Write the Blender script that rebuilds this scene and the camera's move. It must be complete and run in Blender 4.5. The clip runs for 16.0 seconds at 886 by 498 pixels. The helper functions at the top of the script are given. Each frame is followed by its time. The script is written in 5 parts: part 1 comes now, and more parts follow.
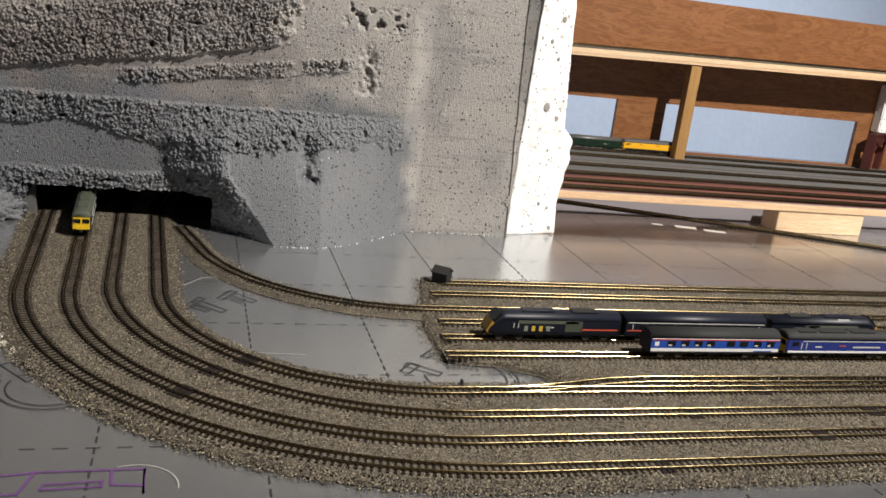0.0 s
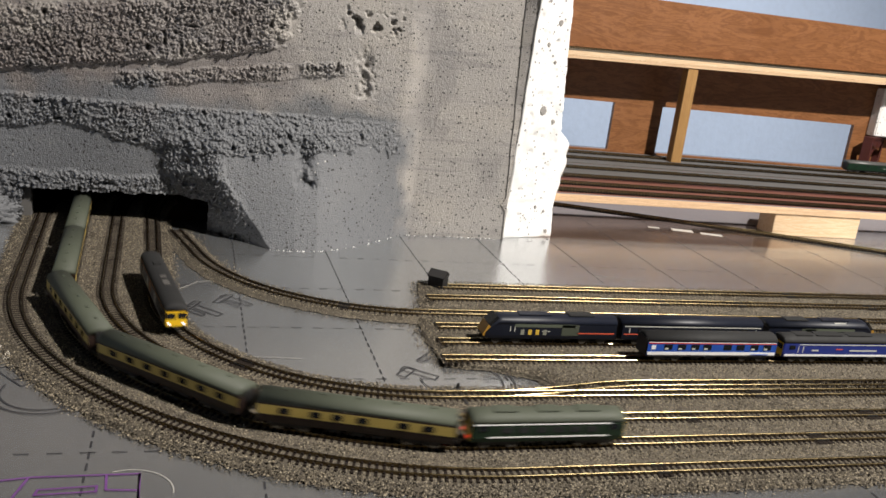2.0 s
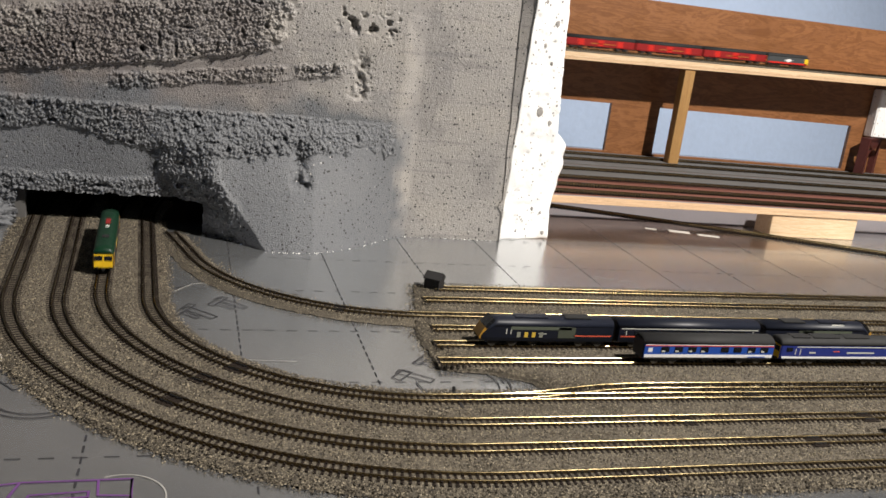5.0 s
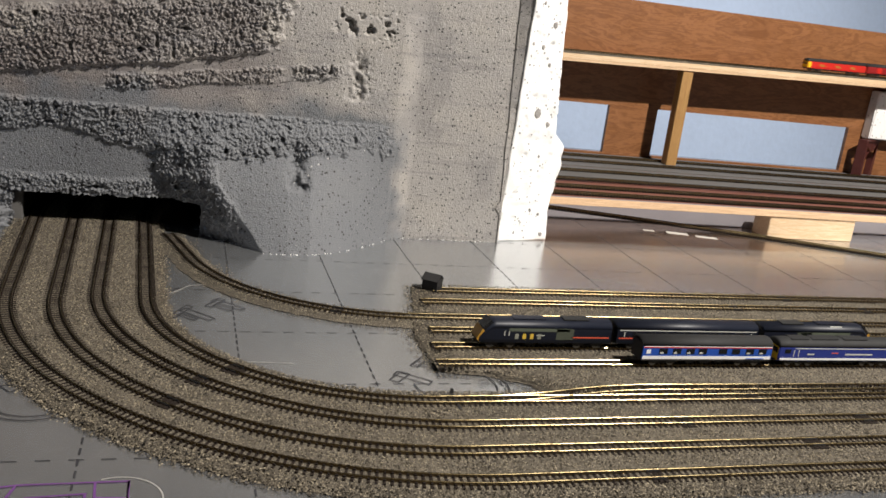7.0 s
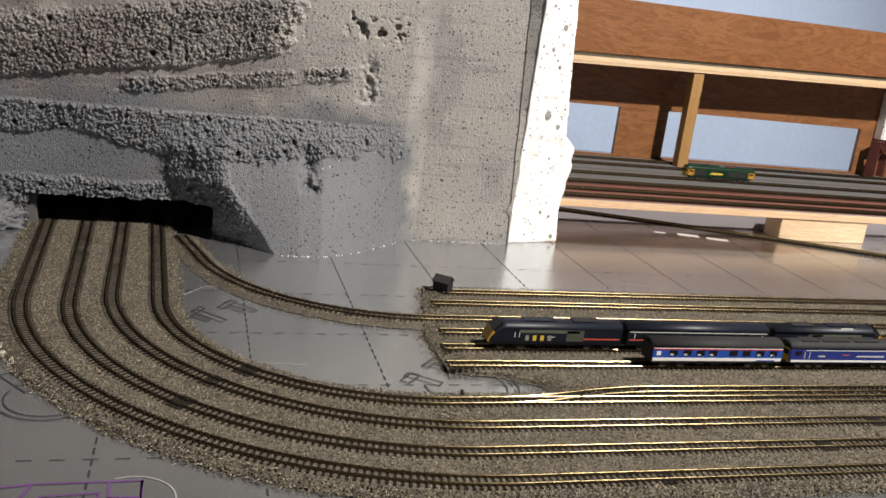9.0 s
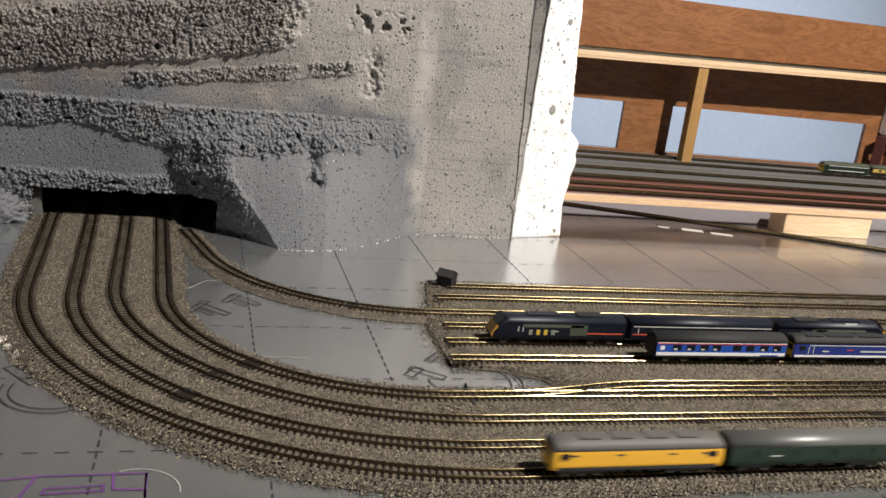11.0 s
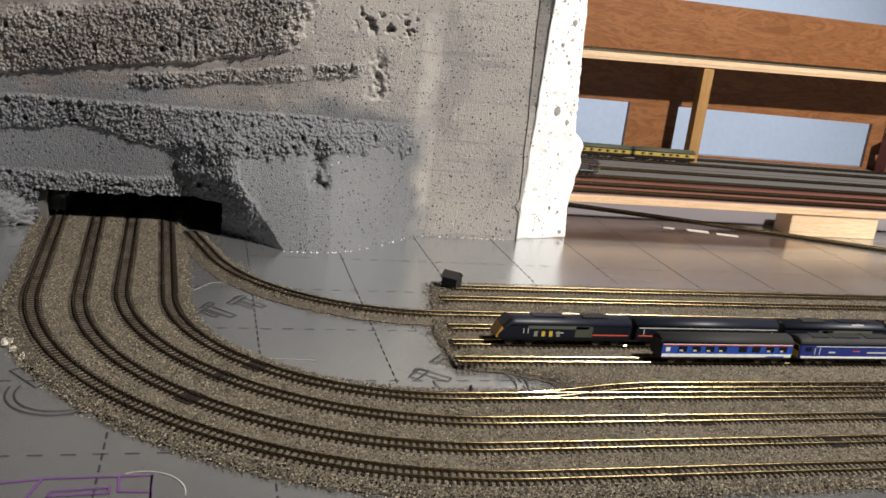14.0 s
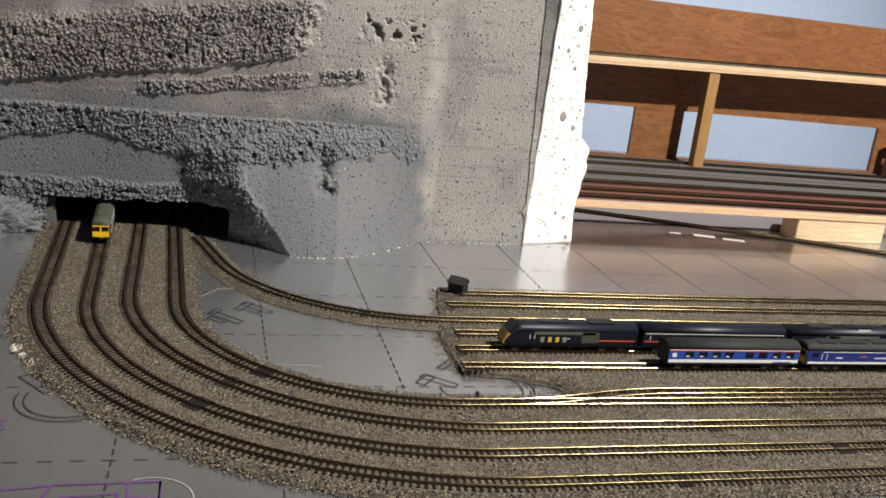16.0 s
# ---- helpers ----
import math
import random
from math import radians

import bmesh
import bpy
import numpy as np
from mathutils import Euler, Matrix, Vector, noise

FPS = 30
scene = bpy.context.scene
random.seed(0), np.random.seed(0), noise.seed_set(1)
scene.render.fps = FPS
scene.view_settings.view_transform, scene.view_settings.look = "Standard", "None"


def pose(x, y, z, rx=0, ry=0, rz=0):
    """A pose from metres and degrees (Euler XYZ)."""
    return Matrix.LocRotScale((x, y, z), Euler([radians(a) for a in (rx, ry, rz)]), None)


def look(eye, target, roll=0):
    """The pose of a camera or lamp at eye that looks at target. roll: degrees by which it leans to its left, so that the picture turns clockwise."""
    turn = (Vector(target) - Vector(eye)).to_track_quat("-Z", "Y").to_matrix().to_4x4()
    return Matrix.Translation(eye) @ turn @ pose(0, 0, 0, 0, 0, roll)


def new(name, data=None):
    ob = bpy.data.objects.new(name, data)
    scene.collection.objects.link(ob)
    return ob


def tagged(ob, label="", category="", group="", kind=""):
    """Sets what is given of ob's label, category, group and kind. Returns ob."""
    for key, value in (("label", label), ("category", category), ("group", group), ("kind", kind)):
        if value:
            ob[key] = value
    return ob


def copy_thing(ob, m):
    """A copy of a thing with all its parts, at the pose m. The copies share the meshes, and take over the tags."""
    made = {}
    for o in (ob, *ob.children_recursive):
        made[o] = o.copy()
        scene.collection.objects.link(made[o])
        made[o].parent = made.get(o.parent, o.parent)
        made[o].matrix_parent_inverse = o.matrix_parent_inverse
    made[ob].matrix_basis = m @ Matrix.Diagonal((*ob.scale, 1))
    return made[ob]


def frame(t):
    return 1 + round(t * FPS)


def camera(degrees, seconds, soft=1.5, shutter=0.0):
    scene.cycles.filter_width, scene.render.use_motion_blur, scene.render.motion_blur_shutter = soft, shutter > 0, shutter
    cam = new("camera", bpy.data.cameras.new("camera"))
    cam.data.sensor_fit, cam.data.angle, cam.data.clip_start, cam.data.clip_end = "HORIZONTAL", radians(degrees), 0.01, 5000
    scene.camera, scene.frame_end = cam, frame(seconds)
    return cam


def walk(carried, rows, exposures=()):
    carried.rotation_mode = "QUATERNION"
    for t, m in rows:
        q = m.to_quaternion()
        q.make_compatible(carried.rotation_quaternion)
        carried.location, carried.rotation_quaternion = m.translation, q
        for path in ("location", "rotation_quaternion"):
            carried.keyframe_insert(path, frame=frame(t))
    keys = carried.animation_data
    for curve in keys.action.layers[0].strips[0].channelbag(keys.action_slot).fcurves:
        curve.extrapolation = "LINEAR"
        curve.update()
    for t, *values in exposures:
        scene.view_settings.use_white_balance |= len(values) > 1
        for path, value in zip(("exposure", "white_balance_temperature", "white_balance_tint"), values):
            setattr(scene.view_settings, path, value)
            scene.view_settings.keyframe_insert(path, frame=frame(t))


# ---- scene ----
cam = camera(53.05, 16.0, soft=1.6, shutter=0.5)
walk(cam, [
    (0, pose(-0.0031, -0.0023, 0.2837, 73.782, -6.815, -14.827)),
    (0.5, pose(-0.0027, -0.0012, 0.2836, 73.745, -6.782, -14.887)),
    (1, pose(-0.0022, -0.0014, 0.2846, 73.808, -6.674, -14.973)),
    (1.5, pose(-0.0034, -0.0018, 0.2853, 73.916, -6.851, -15.020)),
    (2, pose(-0.0023, -0.0012, 0.2840, 73.991, -6.852, -15.021)),
    (2.5, pose(-0.0010, -0.0003, 0.2839, 73.926, -6.840, -14.944)),
    (3, pose(-0.0012, -0.0006, 0.2836, 73.887, -6.824, -14.853)),
    (3.5, pose(-0.0003, -0.0000, 0.2843, 73.931, -6.714, -14.875)),
    (4, pose(-0.0004, 0.0008, 0.2847, 74.054, -6.762, -15.020)),
    (6.5, pose(0.0016, 0.0033, 0.2839, 74.021, -6.888, -15.259)),
    (7, pose(0.0006, 0.0034, 0.2839, 74.179, -6.886, -15.309)),
    (7.5, pose(-0.0006, 0.0010, 0.2846, 74.294, -6.856, -14.939)),
    (8, pose(-0.0000, -0.0000, 0.2850, 74.275, -6.738, -14.661)),
    (8.5, pose(0.0002, 0.0005, 0.2846, 74.225, -6.712, -14.613)),
    (9, pose(0.0001, 0.0001, 0.2846, 74.237, -6.690, -14.620)),
    (11.5, pose(0.0000, -0.0002, 0.2841, 73.819, -6.716, -14.302)),
    (12, pose(0.0006, -0.0002, 0.2849, 73.812, -6.628, -14.339)),
    (12.5, pose(0.0014, 0.0014, 0.2846, 73.892, -6.504, -14.425)),
    (13, pose(-0.0002, 0.0009, 0.2854, 73.926, -6.499, -14.378)),
    (13.5, pose(0.0001, 0.0006, 0.2849, 73.889, -6.575, -14.180)),
    (14, pose(0.0006, -0.0001, 0.2848, 73.891, -6.521, -14.039)),
    (14.5, pose(0.0006, -0.0003, 0.2845, 73.977, -6.470, -14.008)),
    (15, pose(0.0009, 0.0008, 0.2856, 74.025, -6.453, -14.059)),
    (15.5, pose(0.0008, -0.0003, 0.2870, 74.165, -6.305, -13.976)),
    (16, pose(-0.0006, -0.0009, 0.2867, 74.116, -6.356, -13.705)),
])

# ---- light: one room lamp near the ceiling, before the layout and to its right ----
world = bpy.data.worlds.new("room")
scene.world = world
world.use_nodes = True
world.node_tree.nodes["Background"].inputs[0].default_value = (0.75, 0.85, 1.0, 1)
world.node_tree.nodes["Background"].inputs[1].default_value = 0.05
lamp_data = bpy.data.lights.new("ceiling_lamp", "SPOT")
lamp_data.shadow_soft_size, lamp_data.spot_size, lamp_data.spot_blend = 0.035, radians(116), 0.6
lamp_data.energy, lamp_data.color = 418.0, (1.0, 0.94, 0.87)
ceiling_lamp = new("ceiling_lamp", lamp_data)
ceiling_lamp.matrix_world = look((1.3, -0.10, 1.85), (0.42, 0.85, 0.05))


# ---- materials ----
def mat(name, color, rough=0.5, metal=0.0, var=0.12, scale=40.0, fine=400.0, bump=0.0, bump_scale=None, rough_var=0.1, spec=0.5, coat=0.0, tint=None):
    m = bpy.data.materials.new(name)
    m.use_nodes = True
    nt = m.node_tree
    b = nt.nodes["Principled BSDF"]
    tc = nt.nodes.new("ShaderNodeTexCoord")
    n1, n2 = nt.nodes.new("ShaderNodeTexNoise"), nt.nodes.new("ShaderNodeTexNoise")
    n1.inputs["Scale"].default_value, n2.inputs["Scale"].default_value = scale, fine
    n1.inputs["Detail"].default_value, n2.inputs["Detail"].default_value = 4.0, 3.0
    for n in (n1, n2):
        nt.links.new(tc.outputs["Object"], n.inputs["Vector"])
    mix = nt.nodes.new("ShaderNodeMix")
    mix.data_type = "RGBA"
    lo = [max(0.0, c * (1 - 2 * var)) for c in color]
    hi = [min(1.0, c * (1 + 2 * var)) for c in (tint or color)]
    mix.inputs[6].default_value, mix.inputs[7].default_value = (*lo, 1), (*hi, 1)
    add = nt.nodes.new("ShaderNodeMath")
    add.operation = "ADD"
    half = nt.nodes.new("ShaderNodeMath")
    half.operation, half.inputs[1].default_value = "MULTIPLY", 0.5
    nt.links.new(n1.outputs[0], add.inputs[0])
    nt.links.new(n2.outputs[0], add.inputs[1])
    nt.links.new(add.outputs[0], half.inputs[0])
    nt.links.new(half.outputs[0], mix.inputs[0])
    nt.links.new(mix.outputs[2], b.inputs["Base Color"])
    rr = nt.nodes.new("ShaderNodeMapRange")
    rr.inputs[3].default_value, rr.inputs[4].default_value = max(0.03, rough - rough_var), min(1, rough + rough_var)
    nt.links.new(n1.outputs[0], rr.inputs[0])
    nt.links.new(rr.outputs[0], b.inputs["Roughness"])
    b.inputs["Metallic"].default_value = metal
    b.inputs["Specular IOR Level"].default_value = spec
    b.inputs["Coat Weight"].default_value = coat
    if bump:
        bp = nt.nodes.new("ShaderNodeBump")
        bp.inputs["Strength"].default_value, bp.inputs["Distance"].default_value = bump, 0.001
        n3 = nt.nodes.new("ShaderNodeTexNoise")
        n3.inputs["Scale"].default_value = bump_scale or fine
        nt.links.new(tc.outputs["Object"], n3.inputs["Vector"])
        nt.links.new(n3.outputs[0], bp.inputs["Height"])
        nt.links.new(bp.outputs[0], b.inputs["Normal"])
    return m


def base_link(m):
    """The nodes and the base colour's source of a material of mat()."""
    nt = m.node_tree
    b = nt.nodes["Principled BSDF"]
    return nt, b, b.inputs["Base Color"].links[0].from_socket, nt.nodes["Texture Coordinate"].outputs["Object"]


def overlay(m, value, color, factor=1.0):
    """Mixes a colour over the base colour where value (a socket) is 1."""
    nt, b, src, _ = base_link(m)
    mix = nt.nodes.new("ShaderNodeMix")
    mix.data_type = "RGBA"
    mix.inputs[7].default_value = (*color, 1)
    mul = nt.nodes.new("ShaderNodeMath")
    mul.operation, mul.inputs[1].default_value = "MULTIPLY", factor
    nt.links.new(value, mul.inputs[0])
    nt.links.new(mul.outputs[0], mix.inputs[0])
    nt.links.new(src, mix.inputs[6])
    nt.links.new(mix.outputs[2], b.inputs["Base Color"])


def ramp(nt, value, lo, hi):
    r = nt.nodes.new("ShaderNodeMapRange")
    r.inputs[1].default_value, r.inputs[2].default_value = lo, hi
    nt.links.new(value, r.inputs[0])
    return r.outputs[0]


def speckle(m, scale, lo, hi, color, factor=1.0, big=25.0):
    """Small round pits or grains, thicker in some places."""
    nt, b, src, obj = base_link(m)
    v = nt.nodes.new("ShaderNodeTexVoronoi")
    v.inputs["Scale"].default_value = scale
    nt.links.new(obj, v.inputs["Vector"])
    n = nt.nodes.new("ShaderNodeTexNoise")
    n.inputs["Scale"].default_value = big
    nt.links.new(obj, n.inputs["Vector"])
    sub = nt.nodes.new("ShaderNodeMath")
    sub.operation = "MULTIPLY_ADD"
    sub.inputs[1].default_value, sub.inputs[2].default_value = -0.25, 0.12
    nt.links.new(n.outputs[0], sub.inputs[0])
    s2 = nt.nodes.new("ShaderNodeMath")
    nt.links.new(v.outputs["Distance"], s2.inputs[0])
    nt.links.new(sub.outputs[0], s2.inputs[1])
    overlay(m, ramp(nt, s2.outputs[0], hi, lo), color, factor)
    return m


def wood(name, color, dark, stretch, rough=0.5, scale=14.0, coat=0.0):
    """Veneer with a flowing figure, drawn out along one axis."""
    m = mat(name, color, rough, var=0.10, scale=30, fine=260, bump=0.15, bump_scale=600, coat=coat)
    nt, b, src, obj = base_link(m)
    mp = nt.nodes.new("ShaderNodeMapping")
    mp.inputs["Scale"].default_value = stretch
    nt.links.new(obj, mp.inputs["Vector"])
    n = nt.nodes.new("ShaderNodeTexNoise")
    n.inputs["Scale"].default_value, n.inputs["Detail"].default_value, n.inputs["Distortion"].default_value = scale, 5, 2.2
    nt.links.new(mp.outputs[0], n.inputs["Vector"])
    w = nt.nodes.new("ShaderNodeMath")
    w.operation, w.inputs[1].default_value = "MULTIPLY", 38.0
    nt.links.new(n.outputs[0], w.inputs[0])
    s = nt.nodes.new("ShaderNodeMath")
    s.operation = "SINE"
    nt.links.new(w.outputs[0], s.inputs[0])
    overlay(m, ramp(nt, s.outputs[0], 0.1, 1.0), dark, 0.6)
    m2 = nt.nodes.new("ShaderNodeMapping")
    m2.inputs["Scale"].default_value = [v * 5.0 for v in stretch]
    nt.links.new(obj, m2.inputs["Vector"])
    f = nt.nodes.new("ShaderNodeTexNoise")
    f.inputs["Scale"].default_value, f.inputs["Detail"].default_value, f.inputs["Distortion"].default_value = scale * 2.0, 6, 1.0
    nt.links.new(m2.outputs[0], f.inputs["Vector"])
    overlay(m, ramp(nt, f.outputs[0], 0.50, 0.64), dark, 0.5)
    overlay(m, ramp(nt, n.outputs[0], 0.52, 0.68), dark, 0.45)
    return m


FOIL = mat("foil", (0.57, 0.58, 0.59), 0.24, 0.90, var=0.06, scale=9, fine=120, bump=0.10, bump_scale=14, rough_var=0.06)
_nt, _b, _src, _obj = base_link(FOIL)
for _sc, _fa, _co in ((60.0, 0.25, (0.75, 0.74, 0.72)), (7.0, 0.35, (0.42, 0.43, 0.45))):
    _n = _nt.nodes.new("ShaderNodeTexNoise")
    _n.inputs["Scale"].default_value, _n.inputs["Detail"].default_value = _sc, 6
    _nt.links.new(_obj, _n.inputs["Vector"])
    overlay(FOIL, ramp(_nt, _n.outputs[0], 0.55, 0.75), _co, _fa)
speckle(FOIL, 42, 0.025, 0.05, (0.86, 0.84, 0.78), 0.7, 9)
speckle(FOIL, 95, 0.03, 0.06, (0.25, 0.24, 0.22), 0.5, 14)
# the wood's brown reflection along the foot of the deck, painted into the foil
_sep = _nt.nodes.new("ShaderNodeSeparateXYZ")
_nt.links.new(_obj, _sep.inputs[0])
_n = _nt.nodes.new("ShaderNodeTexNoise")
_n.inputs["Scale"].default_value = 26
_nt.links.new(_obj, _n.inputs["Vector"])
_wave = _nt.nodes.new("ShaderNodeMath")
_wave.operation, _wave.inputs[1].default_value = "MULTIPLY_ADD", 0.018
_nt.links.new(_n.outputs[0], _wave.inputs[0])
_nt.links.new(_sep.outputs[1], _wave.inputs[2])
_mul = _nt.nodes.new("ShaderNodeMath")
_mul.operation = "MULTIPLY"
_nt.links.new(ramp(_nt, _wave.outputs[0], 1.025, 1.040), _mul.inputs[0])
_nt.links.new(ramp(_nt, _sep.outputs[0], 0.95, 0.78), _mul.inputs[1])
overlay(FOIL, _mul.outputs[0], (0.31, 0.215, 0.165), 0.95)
PRINT = mat("print_ink", (0.045, 0.045, 0.05), 0.45, 0.3, var=0.3, fine=900)
PURPLE = mat("purple_marker", (0.12, 0.045, 0.17), 0.45, var=0.25, fine=700)
PEN = mat("pale_scuff", (0.30, 0.29, 0.27), 0.6, var=0.25, fine=900)
FOIL_EDGE = mat("pale_foil_edge", (0.27, 0.25, 0.265), 0.5, 0.1, var=0.06, scale=12, fine=200, bump=0.1, bump_scale=30)
GLUE = mat("dried_glue", (0.62, 0.58, 0.49), 0.5, var=0.15, scale=200, fine=900, bump=0.5, bump_scale=500)
BALLAST = mat("ballast", (0.084, 0.070, 0.050), 0.9, var=0.30, scale=45, fine=900, bump=1.0, bump_scale=1100)
speckle(BALLAST, 700, 0.15, 0.42, (0.42, 0.36, 0.26), 0.5, 90)
speckle(BALLAST, 460, 0.12, 0.28, (0.04, 0.034, 0.028), 0.85, 60)
GRIT = mat("grit", (0.098, 0.081, 0.057), 0.9, var=0.25, scale=500, fine=2000)
_nt, _b, _src, _obj = base_link(GRIT)
_g = _nt.nodes.new("ShaderNodeNewGeometry")
overlay(GRIT, ramp(_nt, _g.outputs["Random Per Island"], 0.66, 0.96), (0.36, 0.305, 0.215), 0.85)
overlay(GRIT, ramp(_nt, _g.outputs["Random Per Island"], 0.45, 0.12), (0.030, 0.025, 0.020), 0.9)
SLEEPER = mat("sleeper_plastic", (0.018, 0.013, 0.010), 0.7, var=0.3, scale=300, fine=1500, bump=0.3, bump_scale=2500, spec=0.15)
RAIL = mat("nickel_silver_rail", (0.30, 0.235, 0.12), 0.25, 1.0, var=0.30, scale=220, fine=700, rough_var=0.07)
speckle(RAIL, 330, 0.20, 0.42, (0.08, 0.055, 0.028), 0.85, 110)
RAIL_SIDE = mat("tarnished_rail", (0.13, 0.092, 0.048), 0.42, 0.9, var=0.35, scale=300)
ROCK = mat("painted_foam_rock", (0.185, 0.180, 0.178), 0.60, var=0.20, scale=16, fine=420, bump=1.0, bump_scale=700, tint=(0.235, 0.218, 0.205))
_nt, _b, _src, _obj = base_link(ROCK)


def noise_at(scale, detail=5, stretch=None):
    n = _nt.nodes.new("ShaderNodeTexNoise")
    n.inputs["Scale"].default_value, n.inputs["Detail"].default_value = scale, detail
    if stretch:
        mp = _nt.nodes.new("ShaderNodeMapping")
        mp.inputs["Scale"].default_value = stretch
        _nt.links.new(_obj, mp.inputs["Vector"])
        _nt.links.new(mp.outputs[0], n.inputs["Vector"])
    else:
        _nt.links.new(_obj, n.inputs["Vector"])
    return n.outputs[0]


def along(kx, kz, wave):
    """Object x and z weighed together, with a wavering edge."""
    sep = _nt.nodes.new("ShaderNodeSeparateXYZ")
    _nt.links.new(_obj, sep.inputs[0])
    total = wave
    for socket, k in ((sep.outputs[0], kx), (sep.outputs[2], kz)):
        ma = _nt.nodes.new("ShaderNodeMath")
        ma.operation, ma.inputs[1].default_value = "MULTIPLY_ADD", k
        _nt.links.new(socket, ma.inputs[0])
        _nt.links.new(total, ma.inputs[2])
        total = ma.outputs[0]
    return total


# warm pale coat on the upper part and the cut panel, brown-grey at one end, partly paint and partly that end's dimmer
# light put into the colour, blue-grey coat over the foot
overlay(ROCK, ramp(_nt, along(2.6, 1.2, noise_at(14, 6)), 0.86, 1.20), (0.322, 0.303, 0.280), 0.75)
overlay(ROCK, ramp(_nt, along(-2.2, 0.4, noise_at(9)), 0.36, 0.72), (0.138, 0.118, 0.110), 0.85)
overlay(ROCK, ramp(_nt, noise_at(17, 7), 0.53, 0.60), (0.33, 0.305, 0.272), 0.5)
overlay(ROCK, ramp(_nt, noise_at(13, 8), 0.46, 0.40), (0.135, 0.130, 0.133), 0.38)
overlay(ROCK, ramp(_nt, noise_at(14, 6, (0.6, 1.0, 8.0)), 0.56, 0.66), (0.14, 0.132, 0.138), 0.42)
overlay(ROCK, ramp(_nt, noise_at(20, 5, (0.7, 1.0, 7.0)), 0.57, 0.75), (0.33, 0.305, 0.275), 0.42)
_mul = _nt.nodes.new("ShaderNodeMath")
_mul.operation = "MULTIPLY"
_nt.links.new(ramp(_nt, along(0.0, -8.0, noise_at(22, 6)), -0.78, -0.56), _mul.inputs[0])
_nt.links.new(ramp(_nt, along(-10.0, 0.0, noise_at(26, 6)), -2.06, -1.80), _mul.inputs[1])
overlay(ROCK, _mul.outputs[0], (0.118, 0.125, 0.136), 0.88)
speckle(ROCK, 170, 0.12, 0.21, (0.015, 0.015, 0.015), 0.95, 30)
speckle(ROCK, 240, 0.10, 0.17, (0.018, 0.018, 0.018), 0.95, 40)
speckle(ROCK, 360, 0.08, 0.16, (0.03, 0.03, 0.03), 0.6, 50)
speckle(ROCK, 110, 0.03, 0.09, (0.60, 0.58, 0.54), 0.5, 18)
WHITE_FOAM = mat("white_foam", (0.82, 0.81, 0.79), 0.75, var=0.03, scale=30, fine=500, bump=0.3, bump_scale=800)
speckle(WHITE_FOAM, 130, 0.12, 0.2, (0.16, 0.155, 0.15), 0.9, 22)
speckle(WHITE_FOAM, 480, 0.05, 0.2, (0.45, 0.44, 0.42), 0.6, 60)
# near-black: the shade inside the tunnel is put into the colour
TUNNEL_SHADE = mat("tunnel_shade", (0.05, 0.05, 0.05), 0.9, var=0.2)
PLY = wood("orange_plywood", (0.255, 0.110, 0.043), (0.145, 0.056, 0.019), (0.8, 1.0, 3.4), 0.42, 8.0, 0.15)
PINE = wood("pale_pine", (0.72, 0.55, 0.36), (0.60, 0.40, 0.22), (0.6, 8.0, 8.0), 0.55, 9.0)
BIRCH = wood("birch_edge", (0.70, 0.50, 0.31), (0.48, 0.30, 0.17), (0.5, 6.0, 22.0), 0.6, 8.0)
OAK = wood("mustard_stained_pine", (0.40, 0.23, 0.085), (0.28, 0.15, 0.05), (8.0, 8.0, 0.6), 0.5, 9.0)
DECK = mat("red_brown_board", (0.19, 0.075, 0.055), 0.55, var=0.15, scale=20, fine=300)
GREYBED = mat("grey_trackbed", (0.115, 0.110, 0.105), 0.75, var=0.12, scale=25, fine=500)
REDBRICK = mat("dark_red_plastic", (0.075, 0.020, 0.016), 0.4, var=0.25, scale=90, bump=0.4, bump_scale=500)
BLUEWALL = mat("pale_blue_wall", (0.47, 0.58, 0.77), 0.85, var=0.07, scale=9, fine=60, bump=1.0, bump_scale=60)
# kept dark only to dim bounce and what the foil reflects; never in view
CEIL = mat("reflection_dimming_dark", (0.10, 0.095, 0.09), 0.9, var=0.03, scale=5)
CARPET = mat("brown_floor", (0.20, 0.15, 0.11), 0.9, var=0.15, scale=30)
BLACK = mat("black_plastic", (0.018, 0.017, 0.017), 0.55, var=0.25, scale=300, fine=1500)
SHEDM = mat("dark_shed", (0.012, 0.011, 0.011), 0.7, var=0.3, scale=300, bump=0.3)
TAPE = mat("white_tape", (0.50, 0.47, 0.43), 0.6, var=0.05)


def paint(name, color, rough=0.38):
    return mat(name, color, rough, var=0.10, scale=120, fine=1200, bump=0.05, bump_scale=1500, rough_var=0.08, spec=0.35)


GREEN = paint("loco_green", (0.009, 0.021, 0.010))
BRIGHT_GREEN = paint("freight_green", (0.003, 0.026, 0.011))
DEEP_GREEN = paint("coach_green", (0.008, 0.024, 0.013))
CREAM = paint("cream_band", (0.43, 0.32, 0.085))
BROWN = paint("umber_band", (0.024, 0.014, 0.011))
ROOF_GREY = paint("grey_green_roof", (0.062, 0.070, 0.050), 0.65)
SHOULDER = paint("grey_green_panel", (0.095, 0.108, 0.080), 0.6)
ROOF_PALE = paint("pale_grey_roof", (0.25, 0.25, 0.20), 0.6)
ROOF_DARK = paint("charcoal_roof", (0.016, 0.016, 0.016), 0.75)
ROOF_MID = paint("weathered_grey_roof", (0.085, 0.080, 0.075), 0.6)
SILVER = mat("silver_roof", (0.115, 0.115, 0.110), 0.42, 0.25, var=0.08, scale=150)
YELLOW = paint("warning_yellow", (0.80, 0.50, 0.02))
